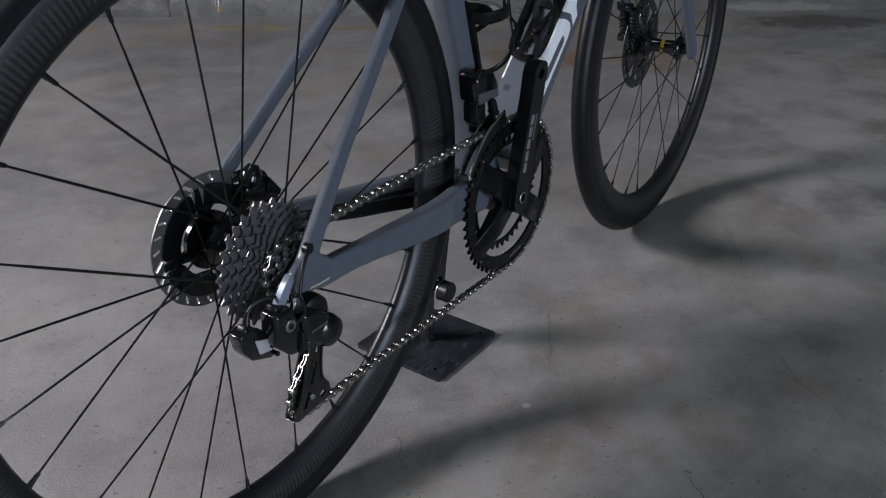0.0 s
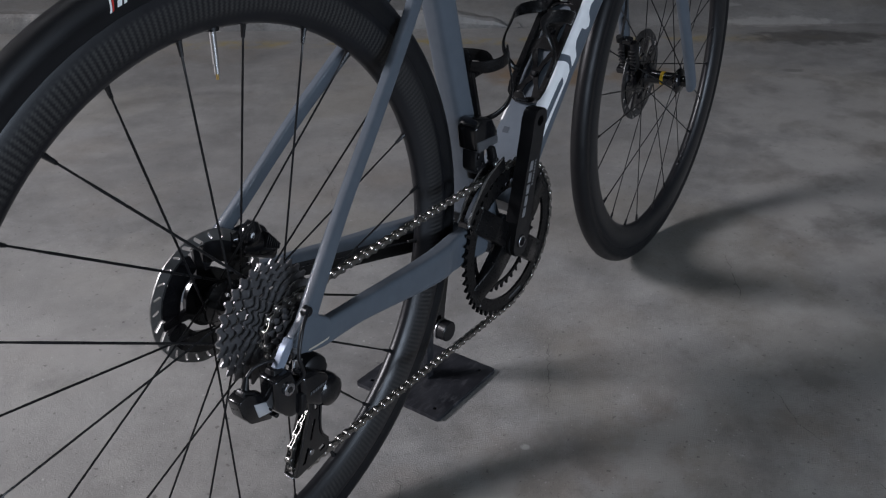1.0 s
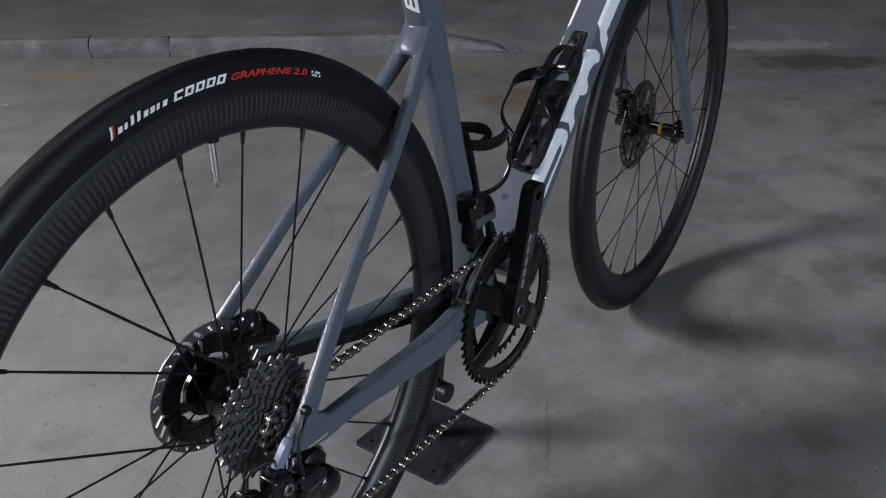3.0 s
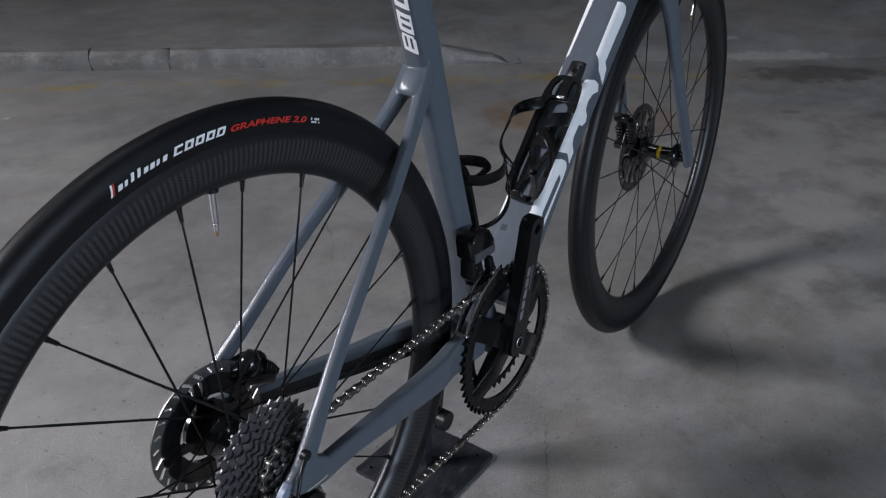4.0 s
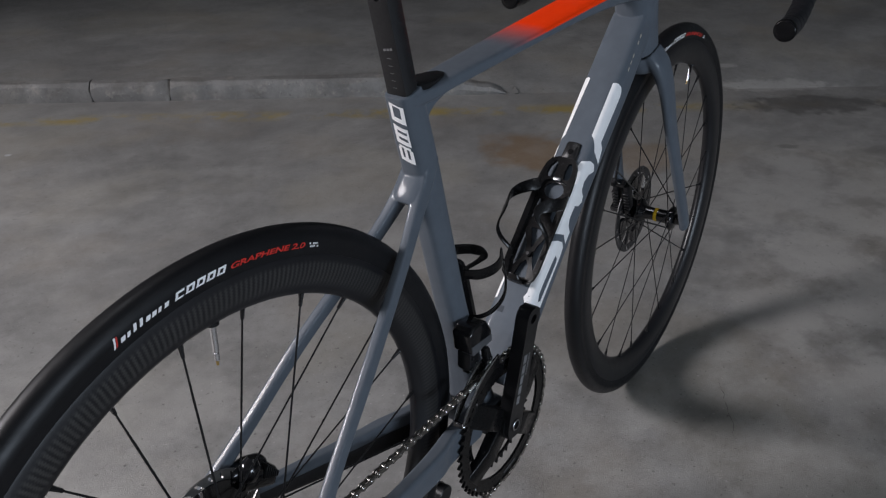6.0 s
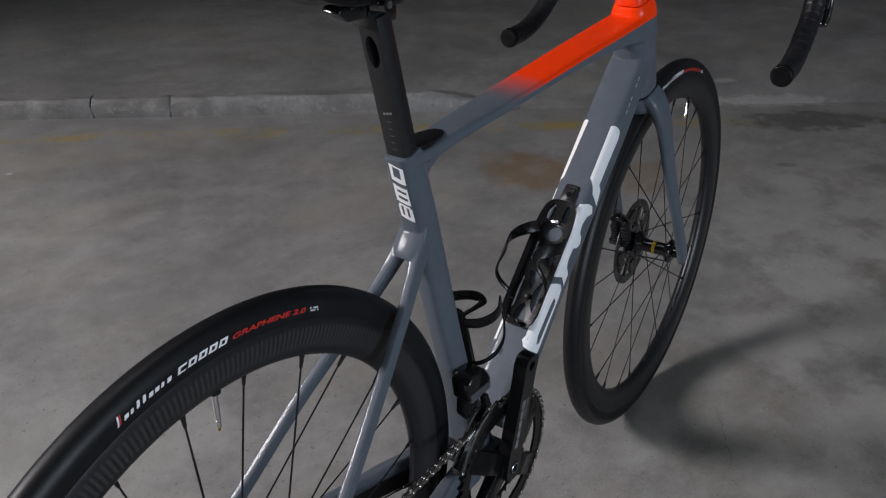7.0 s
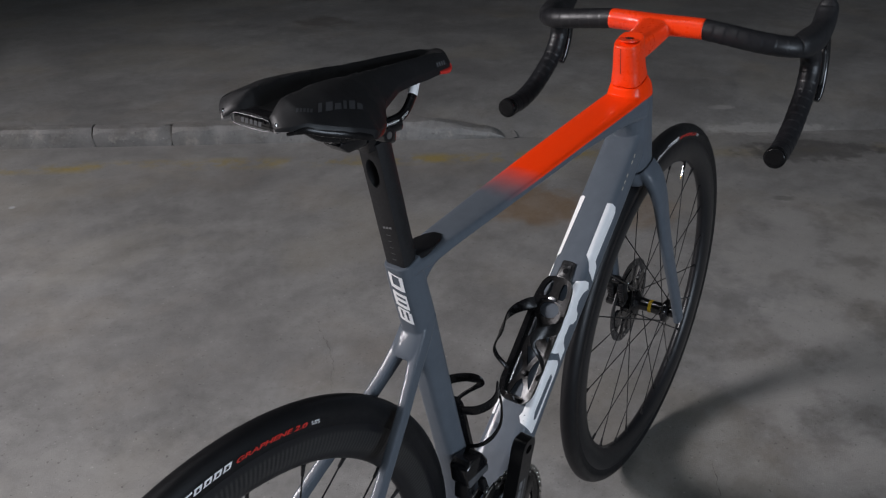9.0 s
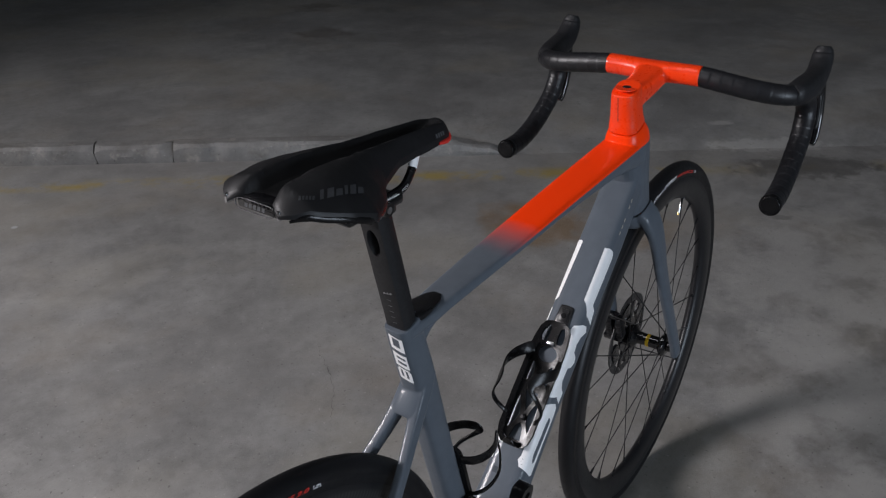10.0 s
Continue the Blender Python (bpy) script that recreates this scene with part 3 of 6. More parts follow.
# unseen wall, left open where the added side fill stands
bm = bmesh.new()
block(bm, (-8, -8.3, 0), (-3.9, -8.0, 3.9), 0)
block(bm, (0.7, -8.3, 0), (8.2, -8.0, 3.9), 0)
block(bm, (-3.9, -8.3, 2.7), (0.7, -8.0, 3.9), 0)
tagged(part("wall_south", bm, WALL_CONCRETE), "bare grey concrete wall, unseen, with an opening added for the side fill", "wall", kind="structure")
tagged(part("ceiling", block(bmesh.new(), (-8.3, -8.3, 3.9), (8.5, 8.7, 4.1), 0), WALL_CONCRETE), "bare grey concrete garage ceiling", "ceiling", kind="structure")


# invented fixtures, out of view, that carry the overhead fill
def fill_fixture(x, y, w=0.07, l=0.65):
    lamp = tagged(new("ceiling_fill_body"), "unseen ceiling light with a lit diffuser, added for overhead fill", "ceiling light", "garage ceiling lights")
    part("housing", block(bmesh.new(), (x - w, y - l, 3.80), (x + w, y + l, 3.898), 0.006), WHITE, lamp)
    part("diffuser", block(bmesh.new(), (x - w + 0.015, y - l + 0.03, 3.76), (x + w - 0.015, y + l - 0.03, 3.798), 0.012), FILL_GLOW, lamp, "lit white diffuser of the added ceiling fill")
    return lamp


fill_fixture(0.0, 0.9)
fill_fixture(0.6, -3.4)
# work light on a tripod, behind the bicycle and to its left
tripod = tagged(new("work_light"), "black work light panel on a tripod stand", "work light")
aim = (Vector((0.1, -0.1, 0.0)) - KEY).normalized()
bm = block(bmesh.new(), (-0.58, -0.43, 0.02), (0.58, 0.43, 0.10), 0.01)
part("panel", bm, BLACK_PLATE, tripod, "", look(KEY, KEY + aim))
rod_top = KEY - aim * 0.12
part("pole", rod(bmesh.new(), rod_top, (rod_top.x, rod_top.y, 0.35), 0.016), BLACK_PLATE, tripod)
for k in range(3):
    a = 2 * math.pi * k / 3
    part("leg", rod(bmesh.new(), (rod_top.x, rod_top.y, 0.75), (rod_top.x + 0.5 * math.cos(a), rod_top.y + 0.5 * math.sin(a), 0.006), 0.011), BLACK_PLATE, tripod)

# ---- bicycle ----
bike = tagged(new("bicycle"), "slate grey road racing bicycle with orange fade and black carbon wheels", "bicycle")

BB = Vector((0.409, 0, 0.267))
HUB_R = Vector((0.0, 0, 0.336))
HUB_F = Vector((1.001, 0, 0.336))
STEER, BAR_STEER = 1.8, 2.4
HEAD_TOP, HEAD_LOW = Vector((0.780, 0, 0.874)), Vector((0.950, 0, 0.336))


def steered(angle):
    return Matrix.Translation(HEAD_TOP) @ Matrix.Rotation(radians(angle), 4, HEAD_TOP - HEAD_LOW) @ Matrix.Translation(-HEAD_TOP)


TURN, BAR_TURN = steered(STEER), steered(BAR_STEER)


def head_axis(z):
    return HEAD_TOP.x + (HEAD_TOP.z - z) * (HEAD_LOW.x - HEAD_TOP.x) / (HEAD_TOP.z - HEAD_LOW.z)


# frame: tubes run into one another and are fused
bm = bmesh.new()
sweep(bm, [(0.2635, 0, 0.7465, 0.0160, 0.0180), (0.275, 0, 0.708, 0.0165, 0.0185), (0.290, 0, 0.662, 0.0165, 0.0185), (0.322, 0, 0.555, 0.0150, 0.0185), (0.356, 0, 0.440, 0.0170, 0.0170), (0.384, 0, 0.350, 0.024, 0.018), (0.405, 0, 0.280, 0.032, 0.022)], 6, 24, 3.2)
sweep(bm, [(0.262, 0, 0.7370, 0.0175, 0.0085), (0.300, 0, 0.7380, 0.0185, 0.0080), (0.340, 0, 0.7430, 0.0195, 0.0080), (0.459, 0, 0.7542, 0.0235, 0.0078), (0.620, 0, 0.7678, 0.0262, 0.0102), (0.740, 0, 0.7735, 0.0290, 0.0155), (0.810, 0, 0.7730, 0.0300, 0.0240)], 6, 24, 4.0)
sweep(bm, [(0.268, 0, 0.7070, 0.0150, 0.0180), (0.296, 0, 0.7285, 0.0140, 0.0105), (0.335, 0, 0.7410, 0.0140, 0.0085)], 6, 20, 2.6)
sweep(bm, [(head_axis(0.8120), 0, 0.8120, 0.0236, 0.0272), (head_axis(0.804), 0, 0.804, 0.0268, 0.0312), (head_axis(0.794), 0, 0.794, 0.0290, 0.0350), (head_axis(0.770), 0, 0.770, 0.0292, 0.0362), (head_axis(0.72), 0, 0.72, 0.0275, 0.034), (head_axis(0.672), 0, 0.672, 0.0275, 0.033)], 5, 24, 2.6)
DTN = Vector((-0.7536, 0, 0.6573))  # out of the down tube's upper face


def dt(x, y=0.0, lift=0.0):
    """A point on the upper face of the down tube."""
    return Vector((x, y, 0.649 + (x - 0.722) * 1.1465)) + DTN * lift


def dt_row(x, w, h):
    q = dt(x, 0, -h)
    return (q.x, 0, q.z, w, h)


sweep(bm, [dt_row(0.425, 0.036, 0.028), dt_row(0.47, 0.0315, 0.027), dt_row(0.56, 0.0285, 0.0265), dt_row(0.66, 0.0275, 0.0265), dt_row(0.735, 0.0275, 0.0265), dt_row(0.785, 0.0265, 0.0245), dt_row(0.801, 0.0250, 0.0215)], 6, 28, 5.0)
sweep(bm, [(0.409, -0.040, 0.267, 0.027, 0.027), (0.409, 0.040, 0.267, 0.027, 0.027)], 1, 28, 2.2, ref=(1, 0, 0))
for s in (1, -1):
    sweep(bm, [(0.2960, 0.0060 * s, 0.668, 0.0100, 0.0100), (0.2895, 0.0078 * s, 0.655, 0.0095, 0.0100), (0.2790, 0.0102 * s, 0.636, 0.0085, 0.0100), (0.2655, 0.0142 * s, 0.618, 0.0067, 0.0094), (0.2500, 0.0184 * s, 0.600, 0.0060, 0.0086), (0.2270, 0.0247 * s, 0.576, 0.0057, 0.0080), (0.1785, 0.0370 * s, 0.531, 0.0057, 0.0080), (0.1325, 0.0478 * s, 0.4875, 0.0057, 0.0077), (0.072, 0.0595 * s, 0.4265, 0.0057, 0.0077), (0.010, 0.0745 * s, 0.361, 0.0062, 0.0095), (-0.004, 0.0765 * s, 0.344, 0.0065, 0.0100)], 6, 24, 5.0)
    sweep(bm, [(-0.012, 0.0765 * s, 0.338, 0.0058, 0.0120), (0.020, 0.0765 * s, 0.3315, 0.0066, 0.0135), (0.055, 0.0715 * s, 0.3265, 0.0070, 0.0128), (0.10, 0.0650 * s, 0.3195, 0.0075, 0.0135), (0.215, 0.0505 * s, 0.2995, 0.0090, 0.0190), (0.262, 0.0440 * s, 0.2935, 0.0098, 0.0212), (0.30, 0.0358 * s, 0.2890, 0.0094, 0.0230), (0.37, 0.0265 * s, 0.280, 0.0135, 0.024)], 6, 22, 5.0)
sweep(bm, [(0.3000, 0, 0.668, 0.0120, 0.0060), (0.2890, 0, 0.655, 0.0150, 0.0082), (0.2800, 0, 0.643, 0.0164, 0.0094), (0.2728, 0, 0.633, 0.0166, 0.0094), (0.2672, 0, 0.6250, 0.0160, 0.0086), (0.2648, 0, 0.6212, 0.0140, 0.0070)], 6, 24, 3.0)
hull(bm, [(x, y, z) for x, z in ((0.006, 0.362), (-0.010, 0.355), (-0.0215, 0.3455), (-0.0190, 0.3370), (0.0, 0.321), (0.03, 0.322), (0.03, 0.345)) for y in (-0.0825, -0.0715)], 0.003)
frame_ob = part("frame", bm, PAINT, bike, "slate grey carbon frame with orange top tube fade")
fuse = frame_ob.modifiers.new("fuse", "REMESH")
fuse.mode, fuse.voxel_size, fuse.use_smooth_shade = "VOXEL", 0.0011, True
soft = frame_ob.modifiers.new("soften", "SMOOTH")
soft.factor, soft.iterations = 0.5, 6

bpy.context.view_layer.update()
from mathutils.bvhtree import BVHTree
FRAME_TREE = BVHTree.FromObject(frame_ob, bpy.context.evaluated_depsgraph_get())


def decal(name, bm, origin, ax, ay, direction, material, parent, label="", lift=0.0005, size=0.006, tree_=None):
    """Lays a flat print on the frame: x and y of bm run along ax and ay, thrown on along direction."""
    fine(bm, size)
    origin, ax, ay, direction = Vector(origin), Vector(ax).normalized(), Vector(ay).normalized(), Vector(direction).normalized()
    dead = []
    for v in bm.verts:
        q = origin + ax * v.co.x + ay * v.co.y
        hit, nrm, _, _ = (tree_ or FRAME_TREE).ray_cast(q - direction * 0.08, direction, 0.2)
        if hit is None:
            dead.append(v)
        else:
            v.co = hit + nrm * lift
    bmesh.ops.delete(bm, geom=dead, context="VERTS")
    return part(name, bm, material, parent, label, weld=False)


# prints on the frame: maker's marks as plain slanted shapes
def up_slant(u, v, du, dv, lean=0.30):
    """A bar on the seat tube: u up the tube, v across it, leaning."""
    return [(u + lean * v, v), (u + du + lean * v, v), (u + du + lean * (v + dv), v + dv), (u + lean * (v + dv), v + dv)]


mark = flat(up_slant(0.000, 0, 0.0050, 0.019), *[up_slant(0.005, v, 0.0130, 0.0042) for v in (0.0, 0.0074, 0.0148)], up_slant(0.0180, 0.0018, 0.0032, 0.0154),
            up_slant(0.0235, 0, 0.0056, 0.019), up_slant(0.0330, 0, 0.0050, 0.0144), up_slant(0.0415, 0, 0.0050, 0.0144), up_slant(0.0291, 0.0144, 0.0180, 0.0046), up_slant(0.0291, 0, 0.0174, 0.0022),
            up_slant(0.0520, 0, 0.0060, 0.019), up_slant(0.0580, 0, 0.0155, 0.0045), up_slant(0.0580, 0.0145, 0.0155, 0.0045), up_slant(0.0713, 0.0045, 0.0022, 0.0100))
up_tube = Vector((-0.292, 0, 0.956))
for v in mark.verts:
    v.co.x, v.co.y = v.co.x * 0.94 - 0.0025, v.co.y * 0.84 + 0.001
decal("print_mark", mark, Vector((0.2665, -0.0110, 0.6675)), up_tube, (0, 1, 0), (0.956, 0, 0.292), WHITE, frame_ob, "white slanted maker's mark", lift=0.0006)
dt_ax, side_dn = Vector((0.6573, 0, 0.7536)), -DTN

# long white bars wrapped over both shoulders of the down tube
for s in (1, -1):
    e0, e1 = dt(0.722, 0.0185 * s), dt(0.722, 0.0275 * s, -0.028)
    across = (e1 - e0).normalized()
    inward = dt_ax.cross(across).normalized()
    if inward.y * s > 0:
        inward = -inward
    bars_ = [
        [(0.0003, 0.001), (0.0024, 0.006), (0.0012, 0.016), (-0.003, 0.021), (-0.0088, 0.023), (-0.0838, 0.021), (-0.0886, 0.032), (-0.1103, 0.039), (-0.1019, 0.012), (-0.0826, 0.001)],
        [(-0.130, 0.000), (-0.123, 0.001), (-0.1170, 0.012), (-0.1155, 0.026), (-0.1232, 0.034), (-0.1339, 0.022), (-0.1474, 0.017), (-0.1587, 0.020), (-0.1636, 0.030), (-0.1711, 0.034), (-0.1800, 0.028), (-0.1838, 0.018),
         (-0.2032, 0.017), (-0.2120, 0.022), (-0.2186, 0.0335), (-0.2361, 0.0335), (-0.2279, 0.018), (-0.2324, 0.004), (-0.2340, 0.000)],
        [(-0.2460, 0.000), (-0.2400, 0.010), (-0.2375, 0.023), (-0.2430, 0.031), (-0.2571, 0.033), (-0.2614, 0.025), (-0.2590, 0.019), (-0.2700, 0.0165), (-0.3184, 0.014), (-0.3240, 0.000)],
        [(-0.2571, 0.033), (-0.2614, 0.025), (-0.2656, 0.0272), (-0.3259, 0.0243), (-0.3289, 0.0188), (-0.3184, 0.0142), (-0.3240, 0.000), (-0.3306, -0.001), (-0.3393, 0.001), (-0.3473, 0.026), (-0.345, 0.031)],
    ]
    if s > 0:
        bars_ = [[(0.001, 0.000), (0.0025, 0.002), (0.0, 0.016), (-0.100, 0.018), (-0.0945, 0.004), (-0.0905, 0.0015)], [(-0.108, 0.004), (-0.108, 0.018), (-0.136, 0.018), (-0.134, 0.004)], [(-0.300, 0.0028), (-0.300, 0.016), (-0.345, 0.018), (-0.342, 0.0028)]]
    for q in bars_:
        decal("print_bar", flat(q), e0, dt_ax, across, inward, WHITE, frame_ob, size=0.005)
decal("print_square", flat([(0, 0), (0.009, 0), (0.009, 0.009), (0, 0.009)]), dt(0.485, 0.0155), dt_ax, (0, -1, 0), -DTN, SQUARE, frame_ob, "small grey printed square", size=0.004)
for i in (0, 1, 2, 4, 5):
    decal("print_letter", flat(slant(0.0105 * i, 0, 0.0055, 0.0030)), (0.752, -0.03, 0.660), (0.62, 0, 0.78), (-0.78, 0, 0.62), (0, 1, 0), GOLD, frame_ob)
decal("print_line", flat(slant(0, 0, 0.027, 0.0020, 0.6)), (-0.003, -0.09, 0.3258), (1.0, 0, -0.02), (0.02, 0, 1.0), (0, 1, 0), GOLD, frame_ob, "small gold printed line")

# shade on the left chainstay's inner face, painted as a black panel
STAY = ((0.060, 0.3258, 0.0128), (0.100, 0.3195, 0.0135), (0.155, 0.3100, 0.0160), (0.215, 0.2995, 0.0190), (0.265, 0.2930, 0.0212), (0.325, 0.2860, 0.0235))
bm = flat([(x, z + 0.30 * h) for x, z, h in STAY] + [(x, z - 0.93 * h) for x, z, h in reversed(STAY)])
decal("stay_shade", bm, (0, 0.08, 0), (1, 0, 0), (0, 0, 1), (0, 1, 0), POST_CARBON, frame_ob, "black panel painting the shade on the chainstay's inner face", lift=0.0004)

# seat post, its clamp wedge, saddle
POST = Vector((-0.267, 0, 0.9637))
post0 = Vector((0.2640, 0, 0.747))
bm = bmesh.new()
rings = []
for u in np.linspace(-0.02, 0.148, 15):
    c = post0 + POST * float(u)
    fwd = Vector((POST.z, 0, -POST.x))
    ring = []
    for x, y in ((-0.0125, 0.0085), (-0.0115, 0.0118), (-0.006, 0.0135), (0.004, 0.0130), (0.012, 0.0085), (0.0155, 0.0)):
        ring.append(c + fwd * x + Vector((0, y, 0)))
    ring += [Vector((q.x, -q.y, q.z)) for q in reversed(ring[:-1])]
    rings.append(ring)
skin(bm, rings)
post = part("seatpost", bm, POST_CARBON, bike, "black carbon aero seatpost", sharp=32)
# oval recess in the back of the post, cut into its mesh
back = -Vector((POST.z, 0, -POST.x))
c = post0 + POST * 0.114 + back * 0.0125
bm = bmesh.new()
rings = []
for deep, k in ((0.006, 1.0), (0.0, 1.0), (-0.006, 0.9), (-0.013, 0.55)):
    rings.append([c + back * deep + Vector((0, 0.0072 * k * math.cos(a), 0)) + POST * (0.0165 * k * math.sin(a) - 0.004 * (1 - k)) for a in np.linspace(0, 2 * math.pi, 25)[:-1]])
skin(bm, rings)
cutter = part("cutter", bm, POST_CARBON)
cut = post.modifiers.new("recess", "BOOLEAN")
cut.operation, cut.object, cut.solver = "DIFFERENCE", cutter, "EXACT"
bpy.context.view_layer.update()
me = bpy.data.meshes.new_from_object(post.evaluated_get(bpy.context.evaluated_depsgraph_get()))
post.modifiers.clear()
post.data = me
me.set_sharp_from_angle(angle=radians(32))
bpy.data.objects.remove(cutter)
bm = flat(*[slant(0.0, -0.0035, 0.0026, 0.0030, 0.2), slant(0.0, 0.0005, 0.0026, 0.0030, 0.2), slant(0.0, 0.0045, 0.0026, 0.0030, 0.2)], *[[(-0.008 - 0.008 * i, -0.001), (-0.0075 - 0.008 * i, -0.001), (-0.0075 - 0.008 * i, 0.004), (-0.008 - 0.008 * i, 0.004)] for i in range(5)])
for v in bm.verts:
    v.co = post0 + POST * (0.048 + v.co.x) - Vector((POST.z, 0, -POST.x)) * 0.0131 + Vector((0, -v.co.y, 0))
part("height_scale", bm, CRANK_GREY, post, "small white height marks", weld=False)
bm = hull(bmesh.new(), [(0.274, 0.0148, 0.7510), (0.274, -0.0148, 0.7510), (0.300, 0.0150, 0.7500), (0.300, -0.0150, 0.7500), (0.318, 0.0115, 0.7505), (0.318, -0.0115, 0.7505), (0.328, 0.005, 0.7510), (0.328, -0.005, 0.7510), (0.272, 0.014, 0.735), (0.272, -0.014, 0.735), (0.322, 0, 0.735)], 0.0014)
part("seat_wedge", bm, PLASTIC, bike, "black rubber seat clamp cover")

# saddle: a padded shell with a full-length channel


def saddle_half(u):
    """Half width and height of the saddle at u from tail 0 to nose 1."""
    w = np.interp(u, [0, 0.03, 0.08, 0.18, 0.28, 0.38, 0.48, 0.60, 0.72, 0.86, 0.95, 1.0], [0.029, 0.041, 0.0525, 0.0655, 0.0695, 0.057, 0.036, 0.027, 0.0235, 0.021, 0.018, 0.009])
    z = np.interp(u, [0, 0.06, 0.2, 0.45, 0.7, 0.9, 0.97, 1.0], [0.9535, 0.9630, 0.9655, 0.9625, 0.9595, 0.9555, 0.9515, 0.9440])
    d = np.interp(u, [0, 0.05, 0.15, 0.30, 0.40, 0.50, 0.6, 0.8, 1.0], [0.009, 0.013, 0.0225, 0.0345, 0.0335, 0.0245, 0.018, 0.016, 0.011])
    return float(w), float(z), float(d)


bm = bmesh.new()
rings = []
NU, NV = 64, 41
X0, X1 = 0.075, 0.333
for i in range(NU + 1):
    u = i / NU
    w, z, d = saddle_half(u)
    x = X0 + (X1 - X0) * u
    top, low = [], []
    ch = 0.0145 * (1 - 0.45 * u) if u < 0.90 else 0.0085
    deep = 0.017 * min(1.0, (0.97 - u) / 0.12) if u < 0.97 else 0.0
    for j in range(NV):
        y = w * math.sin(math.pi / 2 * (2 * j / (NV - 1) - 1))
        k = abs(y) / w
        g = deep * math.exp(-((y / ch) ** 6))
        back = 0.010 * math.exp(-((y / 0.022) ** 4)) * max(0.0, 1 - u * 7)
        top.append((x + back, y, z - d * k ** 2.6 - g))
        low.append((x + back, y * 0.985, z - d * k ** 2.6 - (0.0075 + 0.004 * (1 - k)) * min(1.0, 0.35 + u * 9) - g * 0.25))
    rings.append(top + low[::-1])
rows = skin(bm, rings, cap=False)
for r in (rows[0], rows[-1]):
    for j in range(NV - 1):
        bm.faces.new((r[j], r[j + 1], r[2 * NV - 2 - j], r[2 * NV - 1 - j]))
saddle = part("saddle", bm, LEATHER, bike, "matt black saddle with a centre channel and carbon rails", sharp=60)
bm = bmesh.new()
for s in (1, -1):
    sweep(bm, [(0.284, 0.012 * s, 0.945, 0.0035, 0.0045), (0.268, 0.017 * s, 0.942, 0.0035, 0.0045), (0.256, 0.021 * s, 0.925, 0.0035, 0.0048), (0.240, 0.022 * s, 0.9110, 0.0035, 0.0048), (0.215, 0.022 * s, 0.9090, 0.0035, 0.0048), (0.172, 0.022 * s, 0.9100, 0.0035, 0.0048), (0.130, 0.026 * s, 0.922, 0.0035, 0.0045), (0.100, 0.031 * s, 0.941, 0.0035, 0.0045)], 6, 12, 2.4)
rails = part("rail", bm, CARBON, saddle, "black carbon saddle rails")
for s in (1, -1):
    bm = bmesh.new()
    sweep(bm, [(0.2650, 0.0182 * s, 0.9385, 0.0041, 0.0053), (0.2562, 0.0209 * s, 0.9255, 0.0041, 0.0053)], 1, 12, 2.4)
    part("rail_label", bm, WHITE, saddle, "small white label on the rail")
# glossy shell lip under each wing
for s in (1, -1):
    keys = []
    for u in (0.02, 0.06, 0.11, 0.18, 0.26, 0.33, 0.40, 0.48):
        w, z, d = saddle_half(u)
        keys.append((X0 + (X1 - X0) * u, w * 0.965 * s, z - d - 0.0062, 0.0020 if 0.04 < u < 0.45 else 0.0008, 0.0032 if 0.04 < u < 0.45 else 0.0012))
    part("shell_lip", sweep(bmesh.new(), keys, 5, 12, 2.6), CARBON, saddle, "gloss black lower shell")
bm = letters("STOP", 0.0042)
for v in bm.verts:
    v.co = Vector((0.234 + v.co.x * 0.95, -0.0260, 0.9085 + v.co.y + max(0, v.co.x) * 0.35))
part("stop_mark", bm, WHITE, saddle, "small white STOP print", weld=False)
bm = flat([(0, 0), (0.020, 0), (0.020, 0.0008), (0, 0.0008)], *[[(0.003 * i, -0.0015), (0.003 * i + 0.0006, -0.0015), (0.003 * i + 0.0006, 0.0022), (0.003 * i, 0.0022)] for i in range(6)])
for v in bm.verts:
    v.co = Vector((0.210 + v.co.x, -0.0258, 0.9085 + v.co.y))
part("rail_scale", bm, WHITE, saddle, "small white rail scale", weld=False)
def flat_on_tail():
    """Small bars on the back of the tail plate."""
    bm = flat(*[slant(0.0048 * i - 0.0115, 0, 0.0032, 0.0038, 0.2) for i in range(5)])
    for v in bm.verts:
        v.co = Vector((0.0781, -v.co.x, 0.9417 + v.co.y))
    return bm


# tail plate with a bright rim
bm = bmesh.new()
hull(bm, [(0.0785 + 0.003 * (abs(y) > 0.018), y, z) for y in (-0.0240, -0.019, 0.019, 0.0240) for z in (0.9375, 0.9490)] + [(0.096, y, z) for y in (-0.024, 0.024) for z in (0.936, 0.949)], 0.002)
part("tail_plate", bm, GLOSS, saddle, "gloss black tail plate")
bm = bmesh.new()
loop = [(0.0782 + 0.0008 * math.sin(a), 0.0215 * math.copysign(abs(math.cos(a)) ** 0.35, math.cos(a)), 0.9435 + 0.0046 * math.copysign(abs(math.sin(a)) ** 0.6, math.sin(a))) for a in np.linspace(0, 2 * math.pi, 36)[:-1]]
rings = []
for i, q in enumerate(loop):
    a, b = Vector(loop[i - 1]), Vector(loop[(i + 1) % len(loop)])
    tan = (b - a).normalized()
    sd = Vector((1, 0, 0))
    ov = tan.cross(sd)
    rings.append([Vector(q) + sd * 0.00045 * math.cos(t) + ov * 0.00045 * math.sin(t) for t in np.linspace(0, 2 * math.pi, 9)[:-1]])
skin(bm, rings, closed=True)
part("tail_rim", bm, RIM_METAL, saddle, "chrome rim of the tail plate")
part("tail_letter", flat_on_tail(), PRINT_GREY, saddle, "faint printed mark on the tail plate", weld=False)
